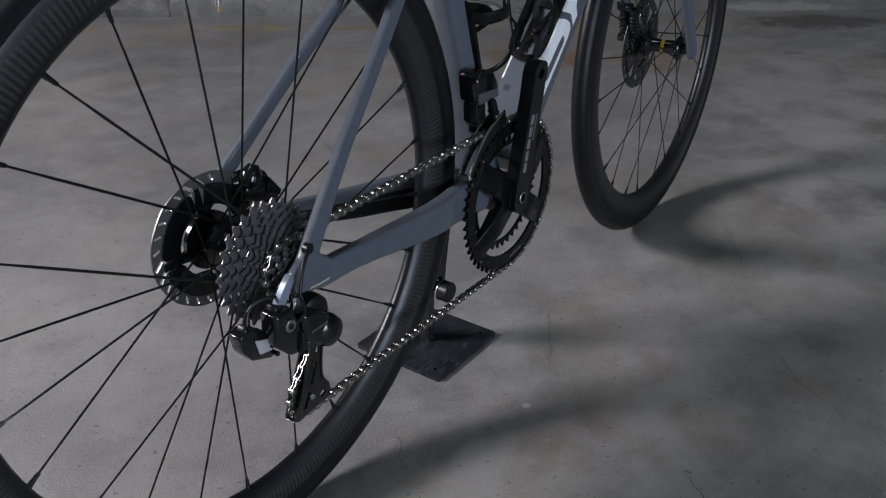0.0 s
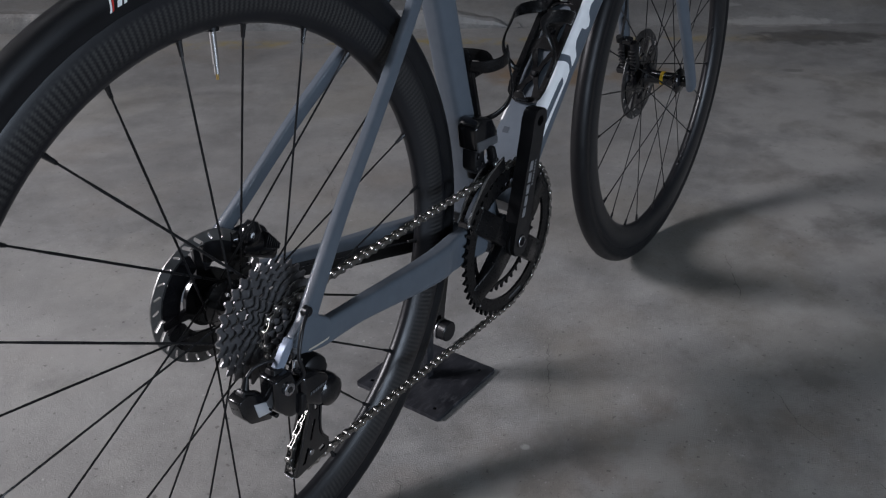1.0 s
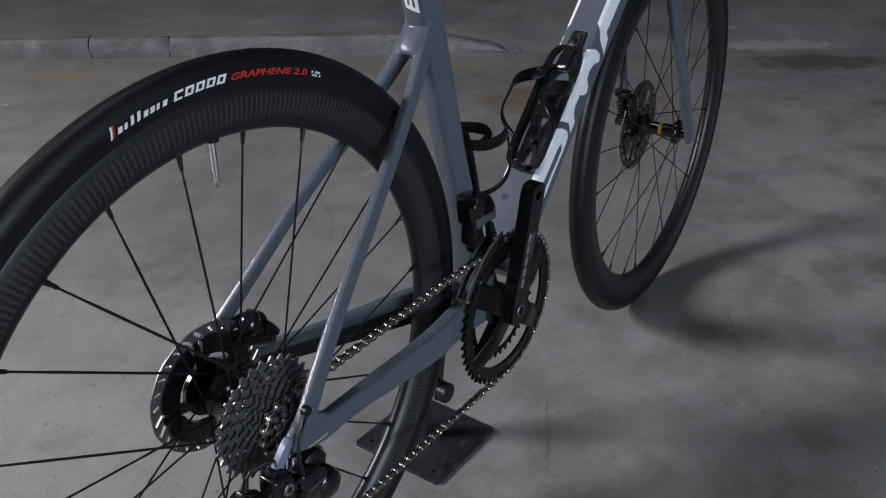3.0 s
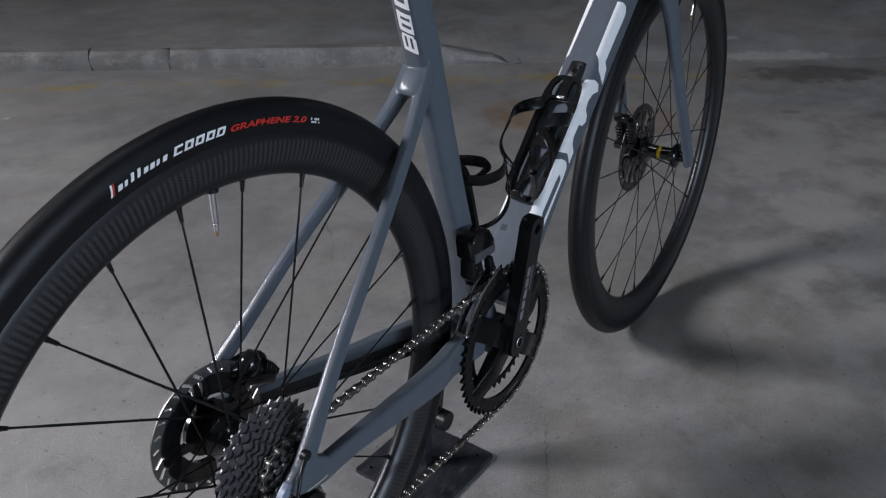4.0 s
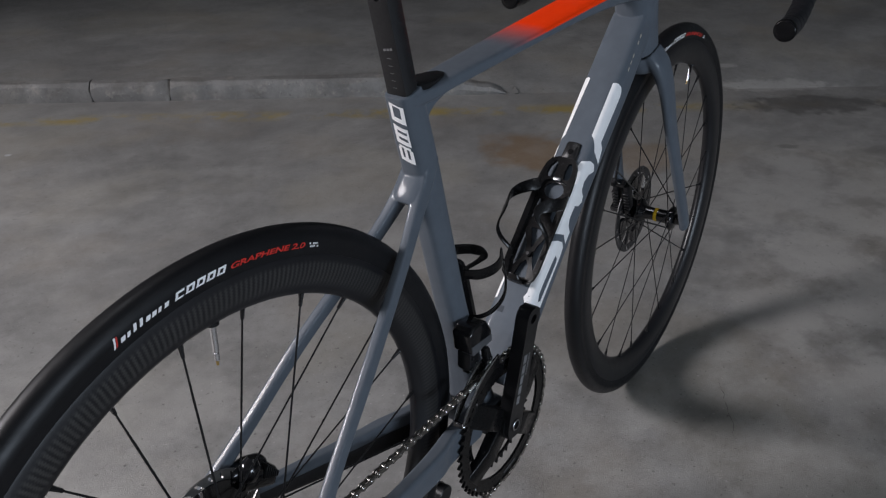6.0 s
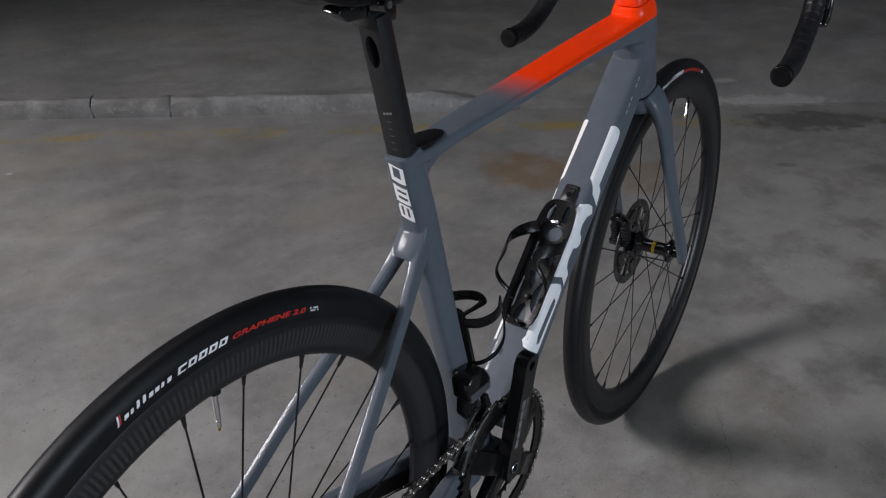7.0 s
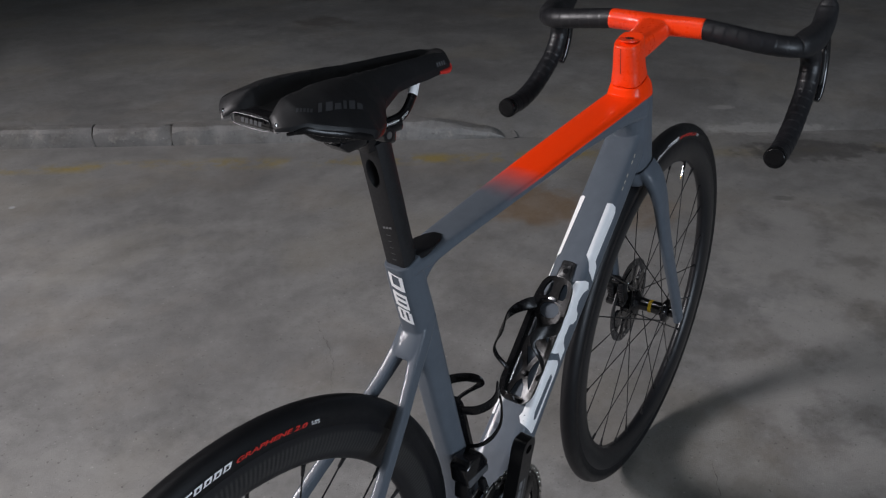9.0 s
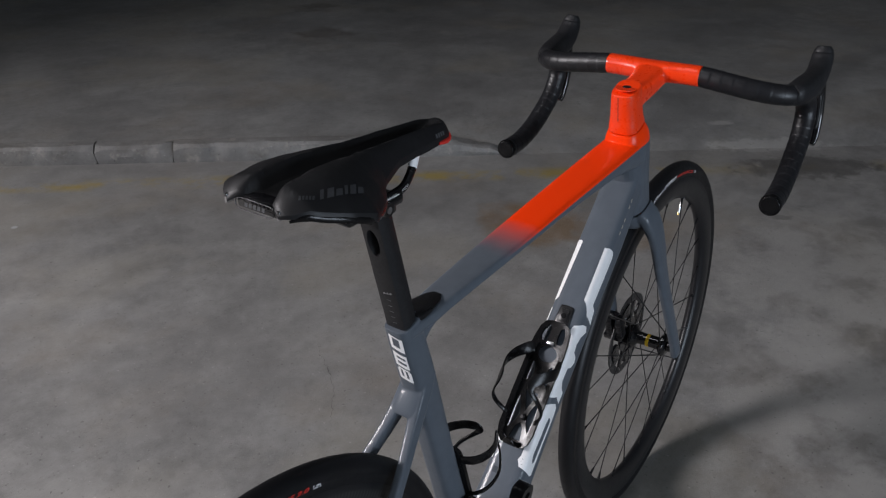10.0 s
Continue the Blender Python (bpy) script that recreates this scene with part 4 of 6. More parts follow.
for y in (0.0310, -0.0275):
    part("tail_stud", hull(bmesh.new(), [(0.0762 + dx, y + dy, 0.9440 + dz) for dx in (0, 0.008) for dy in (-0.0018, 0.0018) for dz in (-0.0042, 0.0042)], 0.001), CHROME, saddle, "chrome stud")
bm = bmesh.new()
sweep(bm, [(0.300, -0.0185, 0.9360, 0.0018, 0.0030), (0.314, -0.0175, 0.9345, 0.0026, 0.0042), (0.3265, -0.010, 0.9350, 0.0030, 0.0050), (0.3300, 0.0, 0.9355, 0.0030, 0.0050), (0.3265, 0.010, 0.9350, 0.0030, 0.0050), (0.314, 0.0175, 0.9345, 0.0026, 0.0042), (0.300, 0.0185, 0.9360, 0.0018, 0.0030)], 4, 12, 2.5, ref=(0, 0, 1))
part("nose_clip", bm, RED, saddle, "red clip under the saddle nose")
# wing print: faint blocks, and nose print
SADDLE_TREE = BVHTree.FromObject(saddle, bpy.context.evaluated_depsgraph_get())
WING = Vector((0.0448, -0.0078, -0.0102))
for k, (u0, h) in enumerate(((0.0, 0.0105), (0.0068, 0.0100), (0.0150, 0.0075), (0.0232, 0.0105), (0.0290, 0.0105), (0.0372, 0.0075))):
    decal("wing_print", flat(slant(u0, 0, 0.0062 if k not in (0, 3) else 0.0034, h, 0.0)), (0.1042, -0.0467, 0.9535), WING, (0.66, 0.59, 0.34), (0.0, 0.52, -0.85), FAINT, saddle, "faint grey maker's mark", size=0.003, tree_=SADDLE_TREE)
decal("wing_print", flat(*[slant(0.0027 * i, 0, 0.0018, 0.0042, 0.05) for i in range(5)]), (0.0897, -0.0380, 0.9565), (0.0145, -0.0093, -0.0033), (0.66, 0.59, 0.34), (0, 0.45, -0.88), FAINT, saddle, size=0.003, tree_=SADDLE_TREE)
decal("tail_print", flat(slant(0, 0, 0.010, 0.009), slant(0.012, 0.002, 0.006, 0.008)), (0.092, 0.052, 0.98), (0.2, -1, 0), (1, 0.2, 0), (0, 0, -1), FAINT, saddle, "faint grey tail mark", size=0.004, tree_=SADDLE_TREE)
decal("nose_print", flat(*[slant(0.0042 * i, 0, 0.0026, 0.0040, 0.2) for i in range(4)]), (0.295, -0.0205, 0.9425), (1, 0.08, -0.05), (0, 0.3, 0.95), (0, 1, -0.5), PRINT_GREY, saddle, size=0.004, tree_=SADDLE_TREE)

# rail clamp on the post
bm = bmesh.new()
hull(bm, [(x, y, z) for x in (0.198, 0.236) for y in (-0.027, 0.027) for z in (0.8985, 0.9080)], 0.003)
hull(bm, [(x, y, z) for x in (0.205, 0.246) for y in (-0.0105, 0.0105) for z in (0.880, 0.899)], 0.003)
hull(bm, [(x, y, z) for x, z in ((0.166, 0.8980), (0.170, 0.9035), (0.204, 0.9020), (0.204, 0.8890), (0.178, 0.8890)) for y in (-0.0105, 0.0105)], 0.0025, 2)
clamp = part("rail_clamp", bm, GLOSS, bike, "black rail clamp")
for s in (1, -1):
    part("clamp_cap", sweep(bmesh.new(), [(0.206, 0.033 * s, 0.903, 0.0068, 0.0068), (0.206, 0.016 * s, 0.903, 0.0075, 0.0075)], 1, 16, 2.4, ref=(1, 0, 0)), GLOSS, clamp)
    part("clamp_bolt", sweep(bmesh.new(), [(0.206, 0.0338 * s, 0.903, 0.0034, 0.0034), (0.206, 0.031 * s, 0.903, 0.0034, 0.0034)], 1, 12, 2.0, ref=(1, 0, 0)), SILVER, clamp)


# ---- wheels ----
def tyre_profile():
    side = [(0.3265 + 0.0145 * math.cos(radians(b)), 0.0136 * math.sin(radians(b))) for b in np.linspace(-112, 112, 25)]
    return [(0.3132, -0.0122)] + side + [(0.3132, 0.0122)]


RIM_PROFILE = [(0.3145, 0.0095), (0.3135, 0.0124), (0.3110, 0.0131), (0.303, 0.0138), (0.295, 0.0136), (0.287, 0.0122), (0.2800, 0.0095), (0.2750, 0.0060), (0.2725, 0.0025)]
RIM_PROFILE = RIM_PROFILE + [(r, -y) for r, y in reversed(RIM_PROFILE)]


def spoke_mesh(a, b):
    """A bladed spoke from hub to rim, with its nipple."""
    a, b = Vector(a), Vector(b)
    d = (b - a).normalized()
    bm = bmesh.new()
    L = (b - a).length
    rows = [(0.0, 0.0013, 0.0013), (0.012, 0.0010, 0.0010), (0.03, 0.00075, 0.00130), (L - 0.055, 0.00075, 0.00130), (L - 0.035, 0.0010, 0.0010), (L - 0.014, 0.0010, 0.0010), (L - 0.0135, 0.0018, 0.0018), (L - 0.006, 0.0022, 0.0022), (L, 0.0030, 0.0030)]
    return sweep(bm, [(*(a + d * u), w, h) for u, w, h in rows], 1, 8, ref=(0, 1, 0))


def wheel(name, label, hub, phase, flange_l, flange_r, rl, rr, rim_mat, xf, swap=1, valve_at=-37.5, stem=0.030):
    root = new(name)
    root.parent = bike
    root["label"] = label
    part("tyre", lathe(bmesh.new(), tyre_profile(), hub, 144), RUBBER, root, "black road tyre", xf)
    part("rim", lathe(bmesh.new(), RIM_PROFILE, hub, 144, closed=True), rim_mat, root, "deep black ribbed carbon rim", xf)
    for k in range(24):
        th = radians(phase - 15 * k)
        right = k % 2 == 0
        sign = (-1 if k % 4 in (0, 3) else 1) * swap
        r, fy = (rr, flange_r) if right else (rl, flange_l)
        ta = th + sign * math.acos(r / 0.272) * 0.97
        a = (hub.x + r * math.cos(ta), fy, hub.z + r * math.sin(ta))
        b = (hub.x + 0.2735 * math.cos(th), -0.0015 if right else 0.0015, hub.z + 0.2735 * math.sin(th))
        part("spoke", spoke_mesh(a, b), SPOKE, root, xf=xf)
    va = radians(phase + valve_at)
    d = Vector((math.cos(va), 0, math.sin(va)))
    bm = bmesh.new()
    q = hub + d * 0.2735
    rod(bm, q, q - d * stem, 0.0028, 14)
    rod(bm, q - d * stem, q - d * (stem + 0.0015), 0.0020, 12)
    rod(bm, q - d * (stem + 0.0015), q - d * (stem + 0.0085), 0.0024, 12)
    valve = part("valve", bm, VALVE, root, "polished metal valve stem", xf)
    part("valve_tip", rod(bmesh.new(), q - d * (stem + 0.0085), q - d * (stem + 0.0135), 0.0013, 10), BRASS, valve, "brass valve tip", xf)
    part("valve_nut", rod(bmesh.new(), q + d * 0.0012, q - d * 0.0022, 0.0062, 16), ANODISED, valve, "", xf)
    return root


rear = wheel("rear_wheel", "rear wheel with deep black carbon rim and black spokes", HUB_R, 128.2, 0.031, -0.019, 0.021, 0.0255, RIM_REAR, None)
RIM_FRONT = rim_carbon(HUB_F.x, HUB_F.z, 0.35)
front = wheel("front_wheel", "front wheel with deep black carbon rim and black spokes", HUB_F, 127.7, 0.024, -0.036, 0.021, 0.019, RIM_FRONT, TURN, valve_at=-61.5, stem=0.020)


def tyre_print(bm, a0, r0, hub, material, parent, label, xf, size=0.005):
    """Wraps a flat print round the side of a tyre; x runs clockwise from the angle a0, y outward from r0."""
    fine(bm, size)
    for v in bm.verts:
        r = r0 + v.co.y
        a = radians(a0) - v.co.x / 0.325
        y = -math.sqrt(max(0.0, 0.0136 ** 2 - ((r - 0.3265) * 0.938) ** 2)) - 0.0004
        v.co = (hub.x + r * math.cos(a), y, hub.z + r * math.sin(a))
    part("tyre_print", bm, material, parent, label, xf, weld=False)


def tyre_marks(hub, shift, parent, xf):
    red = letters("GRAPHENE 2.0", 0.0076, 0.00022)
    xs = [v.co.x for v in red.verts]
    k = 0.0885 / max(xs)
    for v in red.verts:
        v.co.x = v.co.x * k + 0.2 * v.co.y
    tyre_print(red, 87.9 + shift, 0.3212, hub, RED, parent, "red tyre lettering", xf)
    # maker's marks as slanted blocks
    tyre_print(flat(*[slant(0.0061 * i, 0.0, 0.0030 if i in (1, 2, 3, 6) else 0.0043, 0.0048 if i not in (2, 3) else 0.0070, 0.3) for i in range(8)]), 107.5 + shift, 0.3212, hub, WHITE, parent, "white maker's mark on the tyre", xf)
    boxes = []
    for i in range(5):
        x = 0.0108 * i
        boxes += [slant(x, 0.0, 0.0086, 0.0019, 0.3), slant(x, 0.0056, 0.0086, 0.0019, 0.3), slant(x, 0.0019, 0.0026, 0.0037, 0.3)]
        if i:
            boxes.append(slant(x + 0.0060, 0.0019, 0.0026, 0.0037, 0.3))
    tyre_print(flat(*boxes), 98.1 + shift, 0.3205, hub, WHITE, parent, "white block mark on the tyre", xf)
    tyre_print(flat(slant(0, 0, 0.0018, 0.0105, 0.3)), 108.8 + shift, 0.3195, hub, WHITE, parent, "", xf)
    tyre_print(flat(slant(0, 0, 0.0014, 0.0105, 0.3)), 108.4 + shift, 0.3195, hub, RED, parent, "", xf)
    tyre_print(flat(*[slant(0.0023 * i, 0.0028 * j, 0.0016, 0.0019, 0.1) for i in range(6) for j in range(2) if (i * 5 + j * 3) % 4]), 71.3 + shift, 0.3212, hub, WHITE, parent, "small white symbols", xf)


tyre_marks(HUB_R, 0.0, rear, None)
tyre_marks(HUB_F, -1.5, front, TURN)
bm = flat([(0, 0), (0.0018, 0), (0.0018, 0.024), (0, 0.024)])
for v in bm.verts:
    a = radians(-60.5) - v.co.x / 0.3
    r = 0.284 + v.co.y
    v.co = (r * math.cos(a), -float(np.interp(r, [0.28, 0.287, 0.295, 0.303, 0.311], [0.0095, 0.0122, 0.0136, 0.0138, 0.0131])) - 0.0004, 0.336 + r * math.sin(a))
part("rim_mark", bm, PRINT_GREY, rear, "thin grey line on the rim", weld=False)

# hubs
bm = lathe(bmesh.new(), [(0.0075, -0.066), (0.011, -0.066), (0.011, -0.026), (0.0285, -0.0235), (0.0295, -0.021), (0.0285, -0.0165), (0.020, -0.013), (0.0165, 0.0), (0.017, 0.016), (0.021, 0.026), (0.0245, 0.0295), (0.0245, 0.034), (0.019, 0.036), (0.016, 0.047), (0.0105, 0.0475), (0.0105, 0.066), (0.0075, 0.066)], HUB_R, 40)
part("hub", bm, GLOSS, rear, "gloss black rear hub")
bm = lathe(bmesh.new(), [(0.006, -0.050), (0.0095, -0.050), (0.0095, -0.0425), (0.0185, -0.041), (0.0215, -0.038), (0.0215, -0.033), (0.0185, -0.030), (0.0122, -0.027), (0.0114, 0.0), (0.0125, 0.014), (0.0225, 0.021), (0.0235, 0.027), (0.019, 0.030), (0.016, 0.046), (0.0095, 0.0465), (0.0095, 0.052), (0.006, 0.052)], HUB_F, 36)
part("hub", bm, GLOSS, front, "gloss black front hub", TURN)
part("hub_band", lathe(bmesh.new(), [(0.0116, -0.0095), (0.0121, -0.0092), (0.0121, -0.0035), (0.0116, -0.0032)], HUB_F, 36), YELLOW, front, "yellow band on the hub", TURN)


def rotor(hub, y, label, xf, k=1.0, steel=ROTOR, turn=radians(100), fin=(0.14, 1.43)):
    """A slotted disc brake rotor with a dark finned centre."""
    root = new("brake_rotor")
    root.parent = bike
    root["label"] = label
    cx, cz = hub.x, hub.z
    R = 0.0800 * k

    def at(r, a):
        return (cx + r * math.cos(a), cz + r * math.sin(a))

    def lobe(r0, r1, a0, a1, ease, n=6):
        """A rounded piece of a ring."""
        out = []
        for r, u0, u1 in ((r1, a0, a1), (r0, a1, a0)):
            sgn = 1 if u1 > u0 else -1
            out += [at(r - (ease * r if r == r1 else -ease * r), u0), at(r, u0 + sgn * ease * 1.4)]
            out += [at(r, u0 + (u1 - u0) * i / n) for i in range(1, n)]
            out += [at(r, u1 - sgn * ease * 1.4), at(r - (ease * r if r == r1 else -ease * r), u1)]
        return out

    # braking band: wavy edge, slanted slots, long slots between the fins
    holes = []
    n = 160
    inner = [at(R * (0.800 + 0.020 * math.cos(4 * 2 * math.pi * i / 80)), 2 * math.pi * i / 80 + turn) for i in range(80)]
    holes.append(inner)
    for i in range(28):
        a = 2 * math.pi * (i + 0.5) / 28 + turn
        long = i % 7 in (0, 6)
        r0, r1, w, lean = (0.838, 0.960, 0.0019, 0.12) if long else (0.872, 0.955, 0.0014, 0.06)
        (x0, z0), (x1, z1) = at(R * r0, a - lean / 2), at(R * r1, a + lean / 2)
        d = Vector((x1 - x0, z1 - z0)).normalized() * w
        holes.append([(x0 - d.y, z0 + d.x), (x1 - d.y, z1 + d.x), (x1 + d.x * 0.6, z1 + d.y * 0.6), (x1 + d.y, z1 - d.x), (x0 + d.y, z0 - d.x), (x0 - d.x * 0.6, z0 - d.y * 0.6)])
    rim = [at(R * (1 - 0.009 * (0.5 + 0.5 * math.cos(12 * 2 * math.pi * i / n))), 2 * math.pi * i / n) for i in range(n)]
    part("braking_band", slab(bmesh.new(), rim, y - 0.0009, y + 0.0009, holes), steel, root, "brushed steel braking band", xf, sharp=30)
    # black cooling fins inside the band, and the arms that carry them
    for i in range(4):
        a = turn + 2 * math.pi * i / 4
        bm = slab(bmesh.new(), lobe(0.53 * R, 0.835 * R, a + fin[0], a + fin[1], 0.055), y - 0.0030, y + 0.0030)
        bmesh.ops.bevel(bm, geom=[e for e in bm.edges if abs(e.verts[0].co.y - e.verts[1].co.y) < 1e-6 and e.calc_face_angle(0) > 1.0], offset=0.0008, segments=2, affect="EDGES")
        part("cooling_fin", bm, GLOSS, root, "gloss black cooling fin", xf, sharp=50)
        left = [at(r * R, a + e) for r, e in ((0.34, 0.42), (0.45, 0.24), (0.60, 0.10), (0.83, 0.045))]
        right = [at(r * R, a + e) for r, e in ((0.83, -0.060), (0.60, -0.09), (0.45, -0.12), (0.34, -0.20))]
        part("carrier_arm", slab(bmesh.new(), left + right, y - 0.0022, y + 0.0022), GLOSS, root, "", xf, sharp=30)
    part("carrier", slab(bmesh.new(), ring_pts(cx, cz, 0.43 * R, 40), y - 0.0024, y + 0.0024, [ring_pts(cx, cz, 0.0180, 28)]), GLOSS, root, "gloss black carrier", xf, sharp=30)
    part("lockring", lathe(bmesh.new(), [(0.0105, -0.002), (0.0205, -0.002), (0.0215, 0.0), (0.0205, 0.004), (0.0105, 0.004)], (cx, y, cz), 32), ANODISED, root, "", xf)
    return root


rotor(HUB_R, 0.0540, "steel and black rear brake rotor", None, 0.875)
rotor(HUB_F, 0.0380, "dark steel and black front brake rotor", TURN, 1.02, ROTOR_DARK, radians(70), (0.36, 1.08))


def caliper(at, along, label, xf):
    """A flat-mount disc brake caliper: rounded body, ribbed cooling fins, hose fitting, bolts."""
    root = new("brake_caliper")
    root.parent = bike
    root["label"] = label
    ex = Vector(along).normalized()
    ez = Vector((-ex.z, 0, ex.x))
    o = Vector(at)

    def w(u, y, v):
        return o + ex * u + Vector((0, y, 0)) + ez * v

    bm = bmesh.new()
    hull(bm, [w(u, y, v) for u in (-0.030, 0.020) for y in (-0.010, 0.018) for v in (-0.010, 0.010)] + [w(u, y, 0.016) for u in (-0.020, 0.006) for y in (-0.006, 0.014)], 0.004, 3)
    sweep(bm, [(*w(-0.034, 0.006, 0.004), 0.0085, 0.0085), (*w(-0.018, 0.006, 0.010), 0.0115, 0.0115), (*w(0.002, 0.006, 0.012), 0.011, 0.011)], 4, 18, 2.2, round_ends=True)
    part("body", bm, GLOSS, root, "gloss black caliper body", xf)
    part("bleed_cap", sweep(bmesh.new(), [(*w(-0.024, -0.006, 0.008), 0.0115, 0.0115), (*w(-0.024, -0.006, 0.0185), 0.0110, 0.0110), (*w(-0.024, -0.006, 0.0245), 0.0075, 0.0075)], 3, 18, round_ends=True, ref=(0, 1, 0)), GLOSS, root, "", xf)
    for i in range(7):
        part("cooling_fin", hull(bmesh.new(), [w(-0.003 + 0.0032 * i + a, y, v) for a in (0, 0.0017) for y in (-0.012, 0.010) for v in (0.002, 0.0180 - 0.0016 * i)], 0.0005, 1), ANODISED, root, "", xf)
    for u in (-0.022, 0.014):
        part("caliper_bolt", sweep(bmesh.new(), [(*w(u, 0.018, -0.002), 0.0042, 0.0042), (*w(u, 0.0225, -0.002), 0.0036, 0.0036)], 1, 12, ref=(1, 0, 0)), ANODISED, root, "", xf)
    return root


caliper((0.068, 0.050, 0.364), (0.90, 0, -0.42), "gloss black rear disc brake caliper", None)


def front_caliper():
    """Two finned halves either side of the rotor, with end blocks, bolts and a hose banjo."""
    root = new("brake_caliper")
    root.parent = bike
    root["label"] = "black front disc brake caliper with ribbed halves"
    ex, ez, o = Vector((0.42, 0, -0.9075)), Vector((0.9075, 0, 0.42)), Vector((0.9420, 0, 0.3815))

    def w(u, y, v):
        return o + ex * u + Vector((0, y, 0)) + ez * v

    for y0, y1 in ((0.0430, 0.0525), (0.0240, 0.0325)):
        half = part("caliper_half", hull(bmesh.new(), [w(u, y, v) for u in (-0.030, 0.026) for y in (y0, y1) for v in (-0.007, 0.009)], 0.002), PLASTIC, root, "", TURN)
        for i in range(6):
            part("cooling_fin", hull(bmesh.new(), [w(-0.020 + 0.0070 * i + a, y, v) for a in (0, 0.0025) for y in (y0 - 0.001, y1 + 0.001) for v in (-0.012, -0.004)], 0.0005, 1), ANODISED, half, "", TURN)
    part("end_block", hull(bmesh.new(), [w(u, y, v) for u in (-0.038, -0.028) for y in (0.030, 0.056) for v in (-0.006, 0.008)], 0.003), GLOSS, root, "", TURN)
    part("end_block", hull(bmesh.new(), [w(u, y, v) for u in (0.022, 0.034) for y in (0.028, 0.062) for v in (-0.010, 0.008)], 0.003), GLOSS, root, "", TURN)
    part("banjo", sweep(bmesh.new(), [(*w(-0.036, 0.050, -0.006), 0.0060, 0.0060), (*w(-0.046, 0.050, -0.008), 0.0050, 0.0050)], 1, 14, ref=(0, 1, 0)), ANODISED, root, "", TURN)
    arc_keys = [(*w(0.002 + 0.013 * math.sin(a), 0.0255, 0.020 - 0.008 * math.cos(a)), 0.0016, 0.0016) for a in np.linspace(-1.3, 1.3, 7)]
    part("pad_spring", sweep(bmesh.new(), arc_keys, 3, 10, ref=(0, 1, 0)), CHROME, root, "bright curved pad spring", TURN)
    for u in (-0.006, 0.012):
        part("caliper_bolt", sweep(bmesh.new(), [(*w(u, 0.026, 0.004), 0.0036, 0.0036), (*w(u, 0.0295, 0.004), 0.0036, 0.0036)], 1, 12, ref=(1, 0, 0)), SILVER, root, "", TURN)
    return root


front_caliper()
# ---- drivetrain ----
cassette = new("cassette")
cassette.parent = bike
cassette["label"] = "worn grey steel cassette of eleven sprockets"
TEETH = (30, 27, 24, 21, 19, 17, 15, 14, 13, 12, 11)
SPROCKET_Y = [-0.0275 - 0.00375 * i for i in range(11)]
for i, n in enumerate(TEETH):
    pr = 0.0127 / (2 * math.sin(math.pi / n))
    y = SPROCKET_Y[i]
    holes = [ring_pts(0, 0.336, 0.0165, 24)]
    if i < 3:
        holes += [arc_slot(0, 0.336, 0.030, pr - 0.009, 2 * math.pi * k / 6 + 0.12 + 0.1 * i, 2 * math.pi * k / 6 + 0.80 + 0.1 * i, 4) for k in range(6)]
    bm = slab(bmesh.new(), sprocket_pts(0, 0.336, n, pr, 0.13 * i), y - 0.0009, y + 0.0009, holes)
    bmesh.ops.bevel(bm, geom=[e for e in bm.edges if abs(e.verts[0].co.y - e.verts[1].co.y) < 1e-6 and len(e.link_faces) == 2 and e.calc_face_angle(0) > 1.0], offset=0.0003, segments=1, affect="EDGES")
    part("sprocket", bm, STEEL, cassette, sharp=25)
part("spacer", lathe(bmesh.new(), [(0.0168, -0.0668), (0.0182, -0.0668), (0.0182, -0.028), (0.0168, -0.028)], HUB_R, 32), ANODISED, cassette)
part("lockring", lathe(bmesh.new(), [(0.0095, -0.0695), (0.0155, -0.0690), (0.0160, -0.0665), (0.0095, -0.0665)], HUB_R, 28), STEEL, cassette)

# crankset
crank = new("crankset")
crank.parent = bike
crank["label"] = "matt black crankset with two chainrings"


def chainring(n, y, arms, thick, inner):
    pr = 0.0127 / (2 * math.sin(math.pi / n))
    holes = [ring_pts(BB.x, BB.z, inner, 64)]
    return slab(bmesh.new(), gear_pts(BB.x, BB.z, n, pr - 0.0042, pr + 0.0026, 0.04), y - thick / 2, y + thick / 2, holes)


part("outer_chainring", chainring(52, -0.0480, 4, 0.0036, 0.0850), RING_BLACK, crank, "large matt black chainring", sharp=25)
part("inner_chainring", chainring(37, -0.0395, 4, 0.0030, 0.0665), RING_BLACK, crank, "small black chainring", sharp=25)
for a, ab in ((145, 136), (215, 226), (-35, -45), (35, 43)):
    a, ab = radians(a), radians(ab)
    d, s = Vector((math.cos(a), 0, math.sin(a))), Vector((-math.sin(a), 0, math.cos(a)))
    bm = hull(bmesh.new(), [BB + d * u + s * w * e + Vector((0, y, 0)) for u, w, y0, y1 in ((0.012, 0.016, -0.056, -0.040), (0.052, 0.0155, -0.0575, -0.044), (0.074, 0.0150, -0.0545, -0.044), (0.0935, 0.0165, -0.0505, -0.046)) for e in (-1, 1) for y in (y0, y1)], 0.0015)
    arm = part("spider_arm", bm, RING_BLACK, crank)
    bm = bmesh.new()
    disc(bm, (BB.x + 0.0985 * math.cos(ab), 0, BB.z + 0.0985 * math.sin(ab)), 0.0016, -0.0508, -0.0495, 12, 0.0003)
    part("ring_bolt", bm, SILVER, crank, "small silver chainring bolt")
part("axle_shell", lathe(bmesh.new(), [(0.004, -0.060), (0.021, -0.060), (0.0215, -0.036), (0.026, -0.034), (0.026, 0.040), (0.0215, 0.042), (0.0215, 0.060), (0.004, 0.060)], BB, 36), ANODISED, crank)


